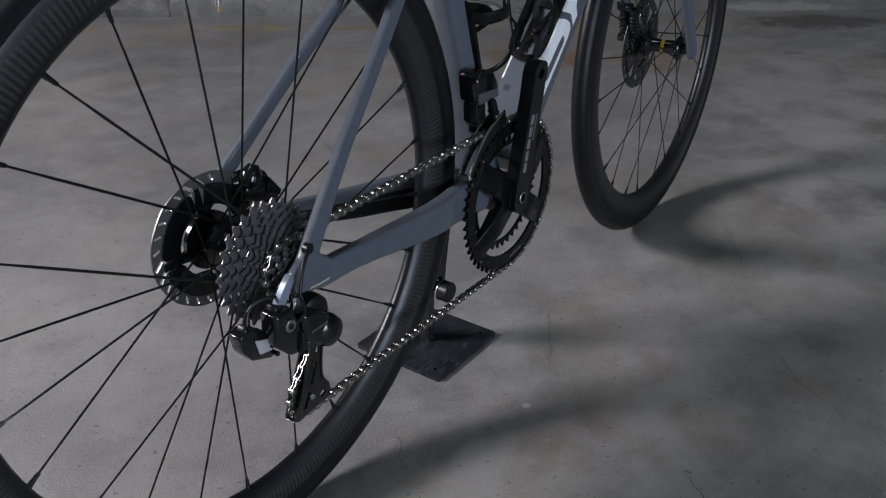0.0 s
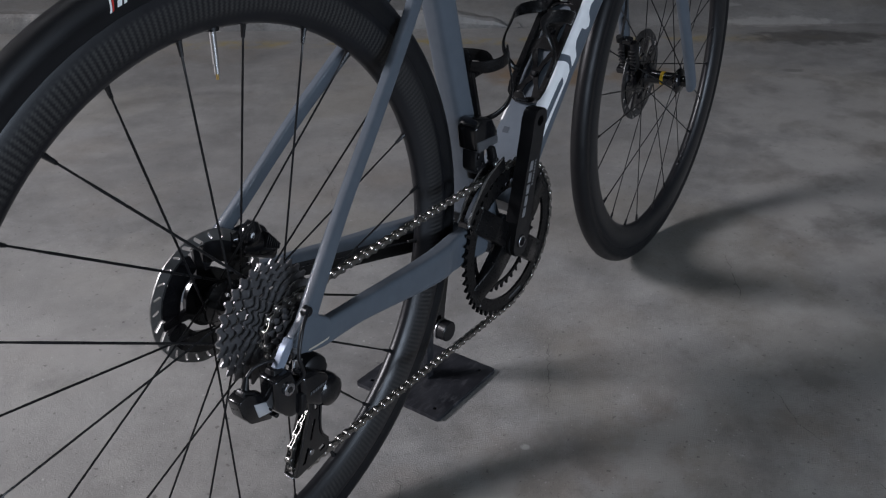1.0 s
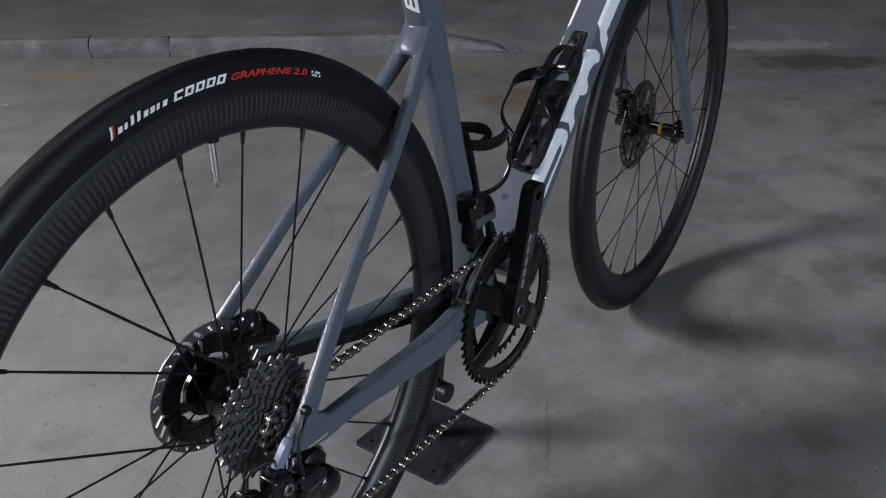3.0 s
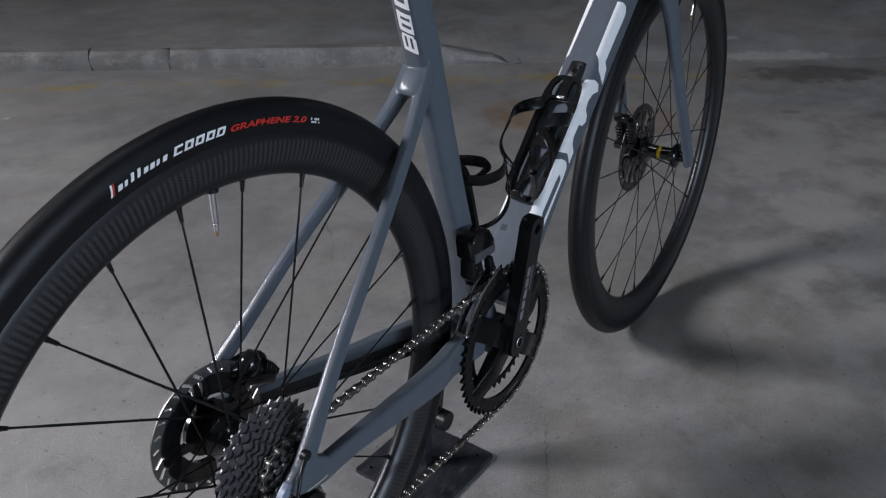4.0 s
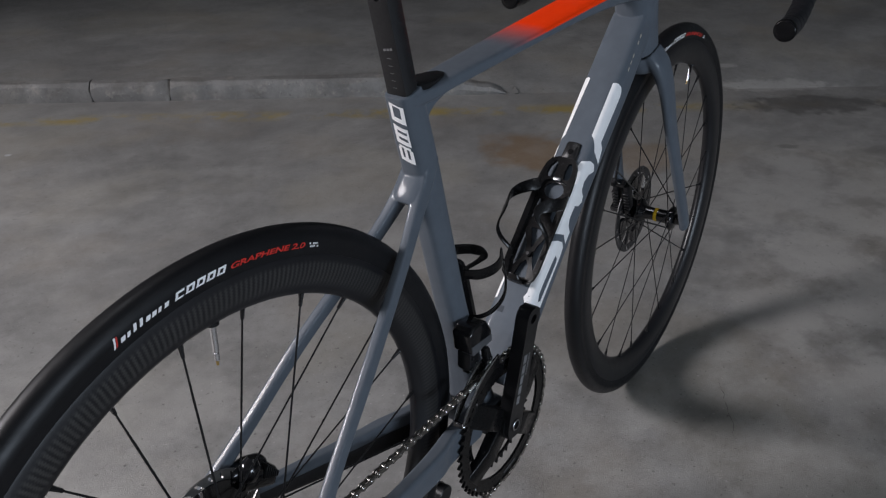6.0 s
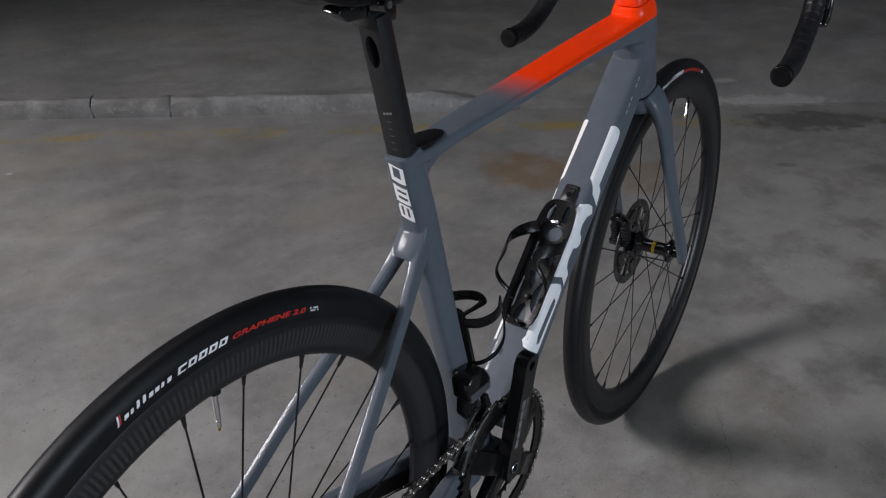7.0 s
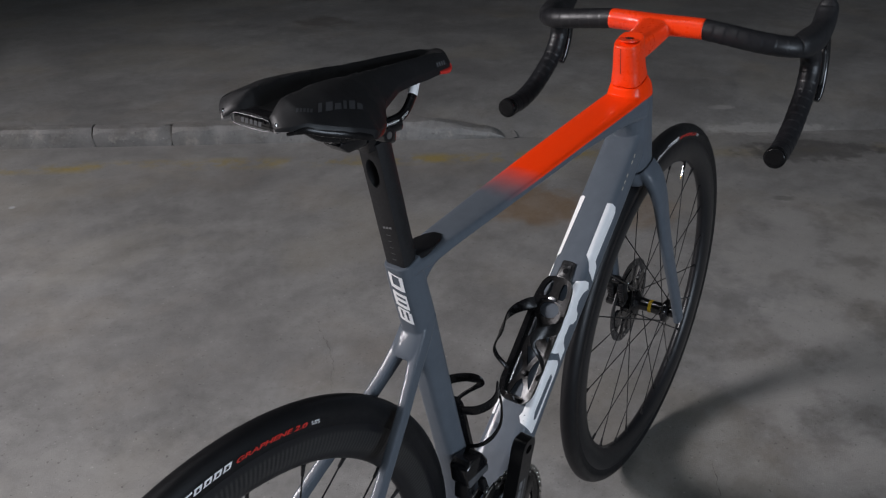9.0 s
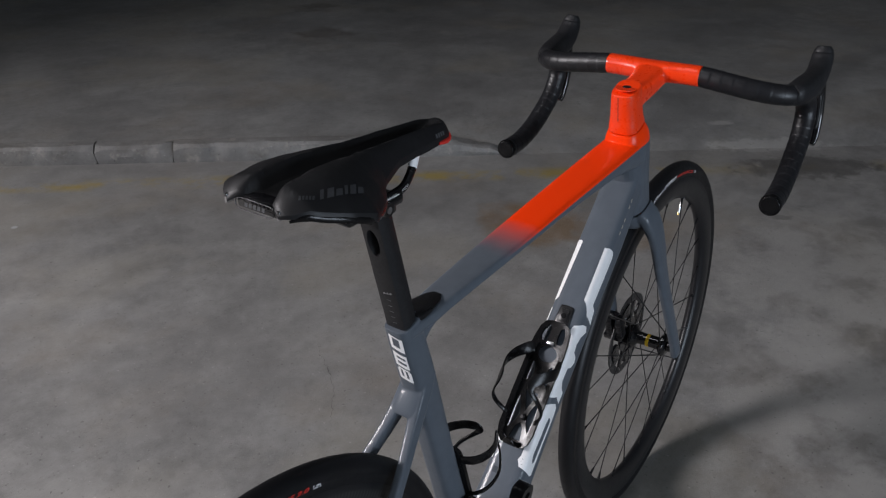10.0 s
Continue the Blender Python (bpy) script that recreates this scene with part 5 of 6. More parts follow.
def flare(u):
    """How far the arm stands in towards the frame, at u from the axle."""
    return 0.0140 * max(0.0, min(1.0, 1 - u / 0.1725))


def crank_arm(side, d, label):
    """A tapered hollow-looking arm along d, its pedal eye at the end."""
    d = Vector(d).normalized()
    s = Vector((-d.z, 0, d.x))
    y0, y1 = (-0.0800, -0.0620) if side < 0 else (0.0620, 0.0800)
    bm = bmesh.new()
    out = []
    for u, w in ((-0.020, 0.008), (-0.0175, 0.0125), (-0.008, 0.0168), (0.02, 0.0172), (0.06, 0.0150), (0.11, 0.0140), (0.147, 0.0140), (0.166, 0.0150), (0.175, 0.0125), (0.179, 0.007)):
        out.append((u, w))
    right = [(BB.x + d.x * u + s.x * w, BB.z + d.z * u + s.z * w) for u, w in out]
    left = [(BB.x + d.x * u - s.x * w, BB.z + d.z * u - s.z * w) for u, w in reversed(out)]
    eye = BB + d * 0.1640
    slab(bm, right + left, y0, y1, [ring_pts(eye.x, eye.z, 0.0068, 20)])
    edges = [e for e in bm.edges if len(e.link_faces) == 2 and e.calc_face_angle(0) > 0.9 and abs(e.verts[0].co.y - e.verts[1].co.y) < 1e-5]
    bmesh.ops.bevel(bm, geom=edges, offset=0.0028, segments=3, affect="EDGES", profile=0.5, clamp_overlap=True)
    for v in bm.verts:
        v.co.y -= side * flare((v.co - BB).dot(d))
    arm = part("crank_arm", bm, PLASTIC, crank, label, sharp=45)
    return arm, d, s


arm, d, s = crank_arm(-1, (0.055, 0, 0.9985), "matt black right crank arm with pale print")
for row, (w0, hgt, n, k0) in enumerate(((0.0010, 0.0078, 5, 0.036), (-0.0058, 0.0032, 9, 0.078))):
    polys = []
    for i in range(n):
        u = k0 + (0.0160 if row == 0 else 0.0040) * i
        polys.append([(u, w0), (u + (0.0132 if row == 0 else 0.0028), w0), (u + (0.0132 if row == 0 else 0.0028), w0 + hgt), (u, w0 + hgt)])
    bm = flat(*polys)
    for v in bm.verts:
        v.co = BB + d * v.co.x + s * v.co.y + Vector((0, -0.0804 + flare(v.co.x), 0))
    part("crank_print", bm, CRANK_GREY, crank, "pale maker's mark on the crank", weld=False)
crank_arm(1, (-0.03, 0, -0.9995), "matt black left crank arm")
bm = lathe(bmesh.new(), [(0.0048, -0.0675), (0.0088, -0.0678), (0.0095, -0.0660), (0.0095, -0.0645)], BB, 28)
part("crank_bolt", bm, ANODISED, crank)
bm = lathe(bmesh.new(), [(0.0062, -0.0682), (0.0074, -0.0684), (0.0080, -0.0678)], BB, 28)
part("bolt_ring", bm, SILVER, crank, "silver ring of the crank bolt")
bm = flat([(0.0, 0), (0.03, 0), (0.03, 0.0035), (0.0, 0.0035)])
for v in bm.verts:
    a = radians(-88) + v.co.x / 0.093
    r = 0.0915 + v.co.y
    v.co = (BB.x + r * math.cos(a), -0.0502, BB.z + r * math.sin(a))
part("ring_print", bm, PRINT_GREY, crank, "small grey print on the chainring", weld=False)


# chain: round the sprocket, over the chainring, back through the derailleur
def link_mesh(outer):
    bm = bmesh.new()
    half = 0.00635
    w = 0.00285 if outer else 0.0017
    prof = []
    for cx, a0 in ((half, -90), (-half, 90)):
        for i in range(7):
            a = radians(a0 + 180 * i / 6)
            prof.append((cx + 0.0041 * math.cos(a), 0.0041 * math.sin(a)))
    prof.insert(7, (0, 0.0023))
    prof.append((0, -0.0023))
    for y in (w, -w):
        slab(bm, prof, y - 0.00045, y + 0.00045)
    plates = len(bm.faces)
    for cx in (half, -half):
        if outer:
            disc(bm, (cx, 0, 0), 0.0019, -0.0038, 0.0038, 8, 0.0003)
        else:
            disc(bm, (cx, 0, 0), 0.0037, -0.0012, 0.0012, 10, 0.0003)
    bm.faces.ensure_lookup_table()
    for f in bm.faces[plates:]:
        f.material_index = 1
    return bm


def arc(cx, cz, r, a0, a1, y, n=40):
    return [Vector((cx + r * math.cos(radians(a0 + (a1 - a0) * i / n)), y, cz + r * math.sin(radians(a0 + (a1 - a0) * i / n)))) for i in range(n + 1)]


CY_F, CY_R = -0.0480, SPROCKET_Y[7]
GUIDE, TENSION = Vector((0.0210, CY_R, 0.2695)), Vector((0.0105, CY_R, 0.1885))
R_F, R_R = 0.0127 / (2 * math.sin(math.pi / 52)), 0.0127 / (2 * math.sin(math.pi / TEETH[7]))
# loop: sprocket (back round), upper run, chainring, lower run, tension pulley, guide pulley
loop = arc(0, 0.336, R_R, -50, -268, CY_R, 40)
loop += arc(BB.x, BB.z, R_F, 92, -92, CY_F, 60)
loop += arc(TENSION.x, TENSION.z, 0.0222, -88, -215, CY_R, 20)
loop += arc(GUIDE.x, GUIDE.z, 0.0222, -50, 70, CY_R, 20)
loop.append(loop[0])
chain = new("chain")
chain.parent = bike
chain["label"] = "shiny silver chain"
lens_ = [0.0]
for a, b in zip(loop, loop[1:]):
    lens_.append(lens_[-1] + (b - a).length)
count = 2 * round(lens_[-1] / 0.0254)
pitch = lens_[-1] / count


def at_len(u):
    u %= lens_[-1]
    i = int(np.searchsorted(lens_, u, side="right")) - 1
    i = min(i, len(loop) - 2)
    k = (u - lens_[i]) / max(1e-9, lens_[i + 1] - lens_[i])
    return loop[i] + (loop[i + 1] - loop[i]) * k


protos = []
for outer in (True, False):
    bm = link_mesh(outer)
    bmesh.ops.recalc_face_normals(bm, faces=bm.faces)
    me = bpy.data.meshes.new("link")
    bm.to_mesh(me)
    bm.free()
    me.polygons.foreach_set("use_smooth", [True] * len(me.polygons))
    me.set_sharp_from_angle(angle=radians(40))
    me.materials.append(CHAIN)
    me.materials.append(PIN)
    protos.append(me)
for i in range(count):
    a, b = at_len(i * pitch), at_len((i + 1) * pitch)
    ex = (b - a).normalized()
    ey = Vector((0, 1, 0))
    ez = ex.cross(ey).normalized()
    ey = ez.cross(ex)
    link = new("link", protos[i % 2])
    link.parent = chain
    m = Matrix((ex, ey, ez)).transposed().to_4x4()
    m.translation = (a + b) / 2
    link.matrix_basis = m

# rear derailleur
rd = new("rear_derailleur")
rd.parent = bike
rd["label"] = "black electronic rear derailleur with silver details"


def lump(outline, y0, y1, ease=0.003, segments=3):
    """A block of a convex outline in x-z, with rounded edges."""
    return hull(bmesh.new(), [(x, y, z) for x, z in outline for y in (y0, y1)], ease, segments)


bm = lump(((-0.0160, 0.3450), (-0.0230, 0.3490), (-0.0300, 0.3430), (-0.0445, 0.3240), (-0.0410, 0.3185), (-0.0350, 0.3200)), -0.0815, -0.0742, 0.0006, 1)
part("hanger", bm, mat("hanger_alloy", (0.23, 0.265, 0.33), 0.40, 0.2, spec=0.3, vary=0.1), rd, "silver grey derailleur hanger")
part("hanger_web", lump(((-0.0180, 0.3220), (-0.0060, 0.3180), (-0.0165, 0.3020), (-0.0215, 0.3030)), -0.0790, -0.0760, 0.0008, 1), SILVER, rd, "silver bracket of the hanger")
part("link_plate", lump(((-0.0470, 0.3290), (-0.0350, 0.3250), (-0.0300, 0.3080), (-0.0460, 0.3030), (-0.0520, 0.3120)), -0.0840, -0.0720, 0.002, 2), PLASTIC, rd)
knuckle = part("knuckle", lump(((-0.0540, 0.3240), (-0.0320, 0.3240), (-0.0240, 0.3010), (-0.0260, 0.2730), (-0.0390, 0.2755), (-0.0540, 0.2920)), -0.0910, -0.0690, 0.0035), GLOSS, rd, "gloss black derailleur body")
part("skirt", lump(((-0.0270, 0.2960), (-0.0190, 0.2930), (-0.0205, 0.2770), (-0.0290, 0.2720)), -0.0945, -0.0800, 0.002, 2), PLASTIC, rd)
part("link_arm", lump(((-0.0235, 0.3130), (-0.0060, 0.3090), (0.0120, 0.2960), (0.0080, 0.2680), (-0.0040, 0.2685), (-0.0160, 0.2775), (-0.0250, 0.2880)), -0.0945, -0.0760, 0.0045), GLOSS, rd, "gloss black parallelogram link")
bm = bmesh.new()
lathe(bm, [(0.0005, -0.098), (0.009, -0.098), (0.0145, -0.0945), (0.0165, -0.088), (0.0165, -0.070), (0.0135, -0.066), (0.0005, -0.066)], (0.012, 0, 0.277), 32)
part("pulley_knuckle", bm, GLOSS, rd, "gloss black round derailleur knuckle")
part("knuckle_cover", lathe(bmesh.new(), [(0.0005, -0.0800), (0.0135, -0.0800), (0.0170, -0.0775), (0.0180, -0.072), (0.0175, -0.060)], (0.008, 0, 0.294), 32), ANODISED, rd)
bm = flat(*[slant(0.0032 * i, 0, 0.0023, 0.0030, 0.3) for i in range(7)])
for v in bm.verts:
    v.co = Vector((-0.0165 + v.co.x, -0.0949, 0.2890 + v.co.y + v.co.x * 0.05))
part("knuckle_print", bm, PRINT_GREY, rd, "faint maker's mark", weld=False)
part("motor", lump(((-0.0840, 0.3110), (-0.0740, 0.3160), (-0.0500, 0.3010), (-0.0460, 0.2870), (-0.0480, 0.2735), (-0.0720, 0.2825), (-0.0800, 0.2930)), -0.0765, -0.0600, 0.0020, 2), GLOSS, rd, "black derailleur motor unit")
part("motor_cap", lump(((-0.0780, 0.3140), (-0.0745, 0.3190), (-0.0620, 0.3110), (-0.0600, 0.3060)), -0.0745, -0.0640, 0.0015, 2), PLASTIC, rd)
part("wire_boot", rod(bmesh.new(), (-0.0690, -0.068, 0.3150), (-0.0655, -0.068, 0.3270), 0.0040, 12, 0.0024), PLASTIC, rd)
part("motor_plate", hull(bmesh.new(), [(x, y, z) for x, z in ((-0.0680, 0.3020), (-0.0515, 0.2960), (-0.0490, 0.2830), (-0.0640, 0.2855)) for y in (-0.0775, -0.0755)], 0.0008), mat("plate_grey", (0.55, 0.56, 0.58), 0.35, 0.4, vary=0.1), rd, "silver plate on the motor unit")
part("pivot_bolt", disc(bmesh.new(), (-0.040, 0, 0.3095), 0.0062, -0.0945, -0.0890, 20), SILVER, rd, "silver mounting bolt")
part("bolt_socket", disc(bmesh.new(), (-0.040, 0, 0.3095), 0.0034, -0.0950, -0.0940, 6, 0.0002), GLOSS, rd)
for x, z in ((-0.044, 0.276), (-0.050, 0.288)):
    part("limit_screw", disc(bmesh.new(), (x, 0, z), 0.0024, -0.0790, -0.070, 10), ANODISED, rd)
for y, nm in ((CY_R - 0.0072, "cage_plate"), (CY_R + 0.0058, "cage_plate")):
    outl = [(0.0150, 0.2760), (0.0380, 0.2720), (0.0300, 0.2400), (0.0270, 0.2180), (0.0280, 0.2030), (0.0365, 0.1900), (0.0380, 0.1815), (0.0330, 0.1750), (-0.0100, 0.1690), (-0.0145, 0.1715), (-0.0070, 0.1900), (0.0020, 0.2120), (0.0125, 0.2380)]
    slots = [[(0.0175, 0.2250), (0.0205, 0.2240), (0.0125, 0.2020), (0.0100, 0.2030)], [(0.0225, 0.2560), (0.0275, 0.2550), (0.0240, 0.2340), (0.0195, 0.2350)],
             [(0.0060, 0.1960), (0.0085, 0.1945), (0.0020, 0.1790), (-0.0030, 0.1790)], [(0.0215, 0.1850), (0.0290, 0.1880), (0.0310, 0.1820), (0.0240, 0.1800)]]
    part(nm, slab(bmesh.new(), outl, y - 0.0011, y + 0.0011, slots), GLOSS, rd, "black pulley cage plate", sharp=30)
ridge = [(0.0150, CY_R - 0.0088, 0.2680, 0.0012, 0.0016), (0.0130, CY_R - 0.0088, 0.2400, 0.0012, 0.0016), (0.0030, CY_R - 0.0088, 0.2130, 0.0012, 0.0016), (-0.0062, CY_R - 0.0088, 0.1900, 0.0012, 0.0016), (-0.0128, CY_R - 0.0088, 0.1730, 0.0010, 0.0012)]
part("cage_ridge", sweep(bmesh.new(), ridge, 5, 10), GLOSS, rd, "gloss black rib of the cage")
ridge = [(0.0355, CY_R - 0.0088, 0.2680, 0.0010, 0.0014), (0.0290, CY_R - 0.0088, 0.2390, 0.0010, 0.0014), (0.0262, CY_R - 0.0088, 0.2180, 0.0010, 0.0014), (0.0272, CY_R - 0.0088, 0.2030, 0.0010, 0.0014), (0.0352, CY_R - 0.0088, 0.1905, 0.0010, 0.0014)]
part("cage_ridge", sweep(bmesh.new(), ridge, 5, 10), GLOSS, rd, "gloss black rib of the cage")
for c in (GUIDE, TENSION):
    part("jockey_wheel", slab(bmesh.new(), gear_pts(c.x, c.z, 11, 0.0185, 0.0245, 0.2), CY_R - 0.0012, CY_R + 0.0012, [ring_pts(c.x, c.z, 0.005, 16)]), PLASTIC, rd, sharp=25)
    part("jockey_bolt", disc(bmesh.new(), (c.x, 0, c.z), 0.0034, CY_R - 0.0100, CY_R + 0.0065, 14), SILVER, rd)
part("cage_bridge", hull(bmesh.new(), [(x, y, z) for x, z in ((-0.0165, 0.1700), (-0.0110, 0.1682), (-0.0105, 0.1705), (-0.0160, 0.1722)) for y in (CY_R - 0.0062, CY_R + 0.0052)], 0.0004, 1), SILVER, rd, "bright edge of the cage")
bm = bmesh.new()
sweep(bm, [(-0.001, -0.083, 0.3665, 0.0019, 0.0019), (-0.014, -0.088, 0.356, 0.0019, 0.0019), (-0.024, -0.092, 0.335, 0.0019, 0.0019), (-0.022, -0.094, 0.316, 0.0019, 0.0019), (-0.030, -0.090, 0.306, 0.0019, 0.0019)], 8, 10)
sweep(bm, [(-0.030, -0.076, 0.328, 0.0016, 0.0016), (-0.044, -0.074, 0.334, 0.0016, 0.0016), (-0.058, -0.070, 0.333, 0.0016, 0.0016), (-0.0655, -0.068, 0.3265, 0.0016, 0.0016)], 8, 10)
part("cable", bm, PLASTIC, rd, "thin black shift wire")
part("grommet", disc(bmesh.new(), (0.0, 0, 0.3665), 0.0052, -0.0845, -0.078, 16), PLASTIC, rd)

# front derailleur
fd = new("front_derailleur")
fd.parent = bike
fd["label"] = "black electronic front derailleur with polished cage edge"
bm = lump(((0.3300, 0.4360), (0.3420, 0.4450), (0.3680, 0.4400), (0.3800, 0.4230), (0.3800, 0.4080), (0.3350, 0.4060)), -0.0430, -0.0150, 0.004)
part("motor", bm, GLOSS, fd, "gloss black motor unit")
part("motor_band", lump(((0.3345, 0.4190), (0.3780, 0.4170), (0.3790, 0.4060), (0.3370, 0.4050)), -0.0440, -0.0260, 0.0015, 2), PRINT_GREY, fd, "dark grey band on the motor unit")
part("link_plate", lump(((0.3360, 0.4070), (0.3560, 0.4060), (0.3580, 0.3820), (0.3480, 0.3720), (0.3360, 0.3820)), -0.0400, -0.0200, 0.003, 2), PLASTIC, fd)
part("link_plate", lump(((0.3560, 0.4080), (0.3640, 0.4080), (0.3720, 0.3880), (0.3640, 0.3800)), -0.0500, -0.0400, 0.002, 2), PLASTIC, fd)
part("bracket", lump(((0.3500, 0.4100), (0.3740, 0.4100), (0.3760, 0.3700), (0.3560, 0.3600)), -0.0260, -0.0150, 0.002, 2), ANODISED, fd)
for x, z, r in ((0.3420, 0.3980, 0.0034), (0.3500, 0.3880, 0.0030), (0.3400, 0.3840, 0.0026), (0.3660, 0.3900, 0.0030)):
    part("pivot", disc(bmesh.new(), (x, 0, z), r, -0.0520 if x > 0.36 else -0.0425, -0.0380, 12), ANODISED, fd)
part("limit_screw", disc(bmesh.new(), (0.3640, 0, 0.3850), 0.0030, -0.0528, -0.0480, 12), SILVER, fd, "silver screw")


def ring_pt(r, a):
    return (BB.x + r * math.cos(radians(a)), BB.z + r * math.sin(radians(a)))


for y in (-0.0535, -0.0405):
    outl = [ring_pt(0.1275 - 0.0035 * i / 8, 104 + 47 * i / 8) for i in range(9)] + [ring_pt(0.1150 - 0.0055 * (1 - i / 8), 104 + 45 * i / 8) for i in range(8, -1, -1)]
    part("cage_plate", slab(bmesh.new(), outl, y - 0.0008, y + 0.0008), CARBON, fd, "black cage plate")
for y in (-0.0546, -0.0402):
    part("cage_edge", sweep(bmesh.new(), [(*ring_pt(0.1272, 106)[:1], y, ring_pt(0.1272, 106)[1], 0.0009, 0.0012), (*ring_pt(0.1272, 122)[:1], y, ring_pt(0.1272, 122)[1], 0.0015, 0.0019), (*ring_pt(0.1250, 137)[:1], y, ring_pt(0.1250, 137)[1], 0.0015, 0.0019), (*ring_pt(0.1235, 151)[:1], y, ring_pt(0.1235, 151)[1], 0.0010, 0.0012)], 5, 8), CHROME, fd, "polished cage edge")
q = ring_pt(0.1215, 151)
part("cage_bridge", lump(((q[0] - 0.003, q[1] - 0.003), (q[0] + 0.002, q[1] - 0.004), (q[0] + 0.003, q[1] + 0.003), (q[0] - 0.002, q[1] + 0.004)), -0.0535, -0.0405, 0.0008, 1), GLOSS, fd)
part("cage_screw", disc(bmesh.new(), (q[0], 0, q[1]), 0.0026, -0.0562, -0.0540, 10), CHROME, fd)

# ---- fork ----
bm = bmesh.new()
sweep(bm, [(head_axis(0.668), 0, 0.668, 0.0265, 0.032), (head_axis(0.650), 0, 0.650, 0.031, 0.029), (head_axis(0.640), 0, 0.640, 0.026, 0.022)], 5, 24, 2.4)
for s in (1, -1):
    sweep(bm, [(0.846, 0.020 * s, 0.668, 0.013, 0.024), (0.852, 0.0350 * s, 0.648, 0.0115, 0.0225), (0.867, 0.0440 * s, 0.610, 0.0090, 0.0195), (0.898, 0.0485 * s, 0.535, 0.0075, 0.0165), (0.945, 0.0550 * s, 0.437, 0.0072, 0.0140), (0.989, 0.0590 * s, 0.352, 0.0078, 0.0120), (1.001, 0.0595 * s, 0.326, 0.0078, 0.0125)], 6, 18, 2.6)
fork = part("fork", bm, PAINT, bike, "slate grey carbon fork", TURN)
f2 = fork.modifiers.new("fuse", "REMESH")
f2.mode, f2.voxel_size, f2.use_smooth_shade = "VOXEL", 0.0018, True
s2 = fork.modifiers.new("soften", "SMOOTH")
s2.factor, s2.iterations = 0.5, 5
bm = bmesh.new()
sweep(bm, [(0.905, 0.046, 0.52, 0.0024, 0.0024), (0.923, 0.045, 0.47, 0.0024, 0.0024), (0.924, 0.047, 0.43, 0.0024, 0.0024), (0.922, 0.049, 0.412, 0.0024, 0.0024)], 6, 10)
part("brake_hose", bm, PLASTIC, fork, "black brake hose", TURN)

# ---- cockpit ----
bars = new("handlebar")
bars.parent = bike
bars["label"] = "orange integrated stem and bar with black tape"
bm = bmesh.new()
sweep(bm, [(head_axis(0.8135), 0, 0.8135, 0.0230, 0.0266), (head_axis(0.820), 0, 0.820, 0.0222, 0.0256), (head_axis(0.831) + 0.001, 0, 0.831, 0.0208, 0.0240), (head_axis(0.845) + 0.002, 0, 0.845, 0.0198, 0.0234), (head_axis(0.862) + 0.004, 0, 0.862, 0.0190, 0.0235), (head_axis(0.872) + 0.004, 0, 0.872, 0.0178, 0.0225)], 5, 28, 3.2)
sweep(bm, [(0.782, 0, 0.8560, 0.0170, 0.0165), (0.804, 0, 0.8565, 0.0190, 0.0185), (0.845, 0, 0.8615, 0.0205, 0.0180), (0.880, 0, 0.8690, 0.024, 0.0165), (0.897, 0, 0.873, 0.030, 0.0125)], 6, 24, 3.4)
sweep(bm, [(0.8920, 0.0725, 0.8745, 0.0165, 0.0150), (0.8915, 0.045, 0.8745, 0.0170, 0.0150), (0.8900, 0.0, 0.8740, 0.0200, 0.0150), (0.8915, -0.045, 0.8745, 0.0170, 0.0150), (0.8920, -0.0725, 0.8745, 0.0165, 0.0150)], 6, 24, 2.3, ref=(1, 0, 0))
stem = part("stem", bm, ORANGE, bars, "fluorescent orange integrated stem", BAR_TURN)
f3 = stem.modifiers.new("fuse", "REMESH")
f3.mode, f3.voxel_size, f3.use_smooth_shade = "VOXEL", 0.0013, True
s3 = stem.modifiers.new("soften", "SMOOTH")
s3.factor, s3.iterations = 0.5, 5
bm = bmesh.new()
ring = [Vector((head_axis(0.8745) + 0.006 + 0.0200 * math.cos(a), 0.0150 * math.sin(a), 0.8714)) for a in np.linspace(0, 2 * math.pi, 33)[:-1]]
skin(bm, [ring, [q + Vector((0, 0, 0.0018)) for q in ring]])
bmesh.ops.bevel(bm, geom=[e for e in bm.edges if abs(e.verts[0].co.z - e.verts[1].co.z) < 1e-6 and e.verts[0].co.z > 0.8726], offset=0.0009, segments=2, affect="EDGES")
part("top_cap", bm, ORANGE, bars, "orange stem top cap", BAR_TURN)
bm = bmesh.new()
qc = Vector((head_axis(0.8745) + 0.006, 0, 0.8729))
ring = [qc + Vector((0.0058 * math.cos(a), 0.0058 * math.sin(a), 0)) for a in np.linspace(0, 2 * math.pi, 21)[:-1]]
skin(bm, [ring, [q + Vector((0, 0, 0.0012)) for q in ring]])
part("cap_bolt", bm, GLOSS, bars, "black cap bolt", BAR_TURN)
bm = bmesh.new()
rod(bm, (head_axis(0.862) - 0.0196, 0.0030, 0.862), (head_axis(0.826) - 0.0238, 0.0030, 0.826), 0.0006, 6)
part("seam", bm, mat("seam_shadow_gap", (0.20, 0.015, 0.004), 0.6, vary=0.1, relief=0), bars, "thin dark seam in the stem", BAR_TURN)

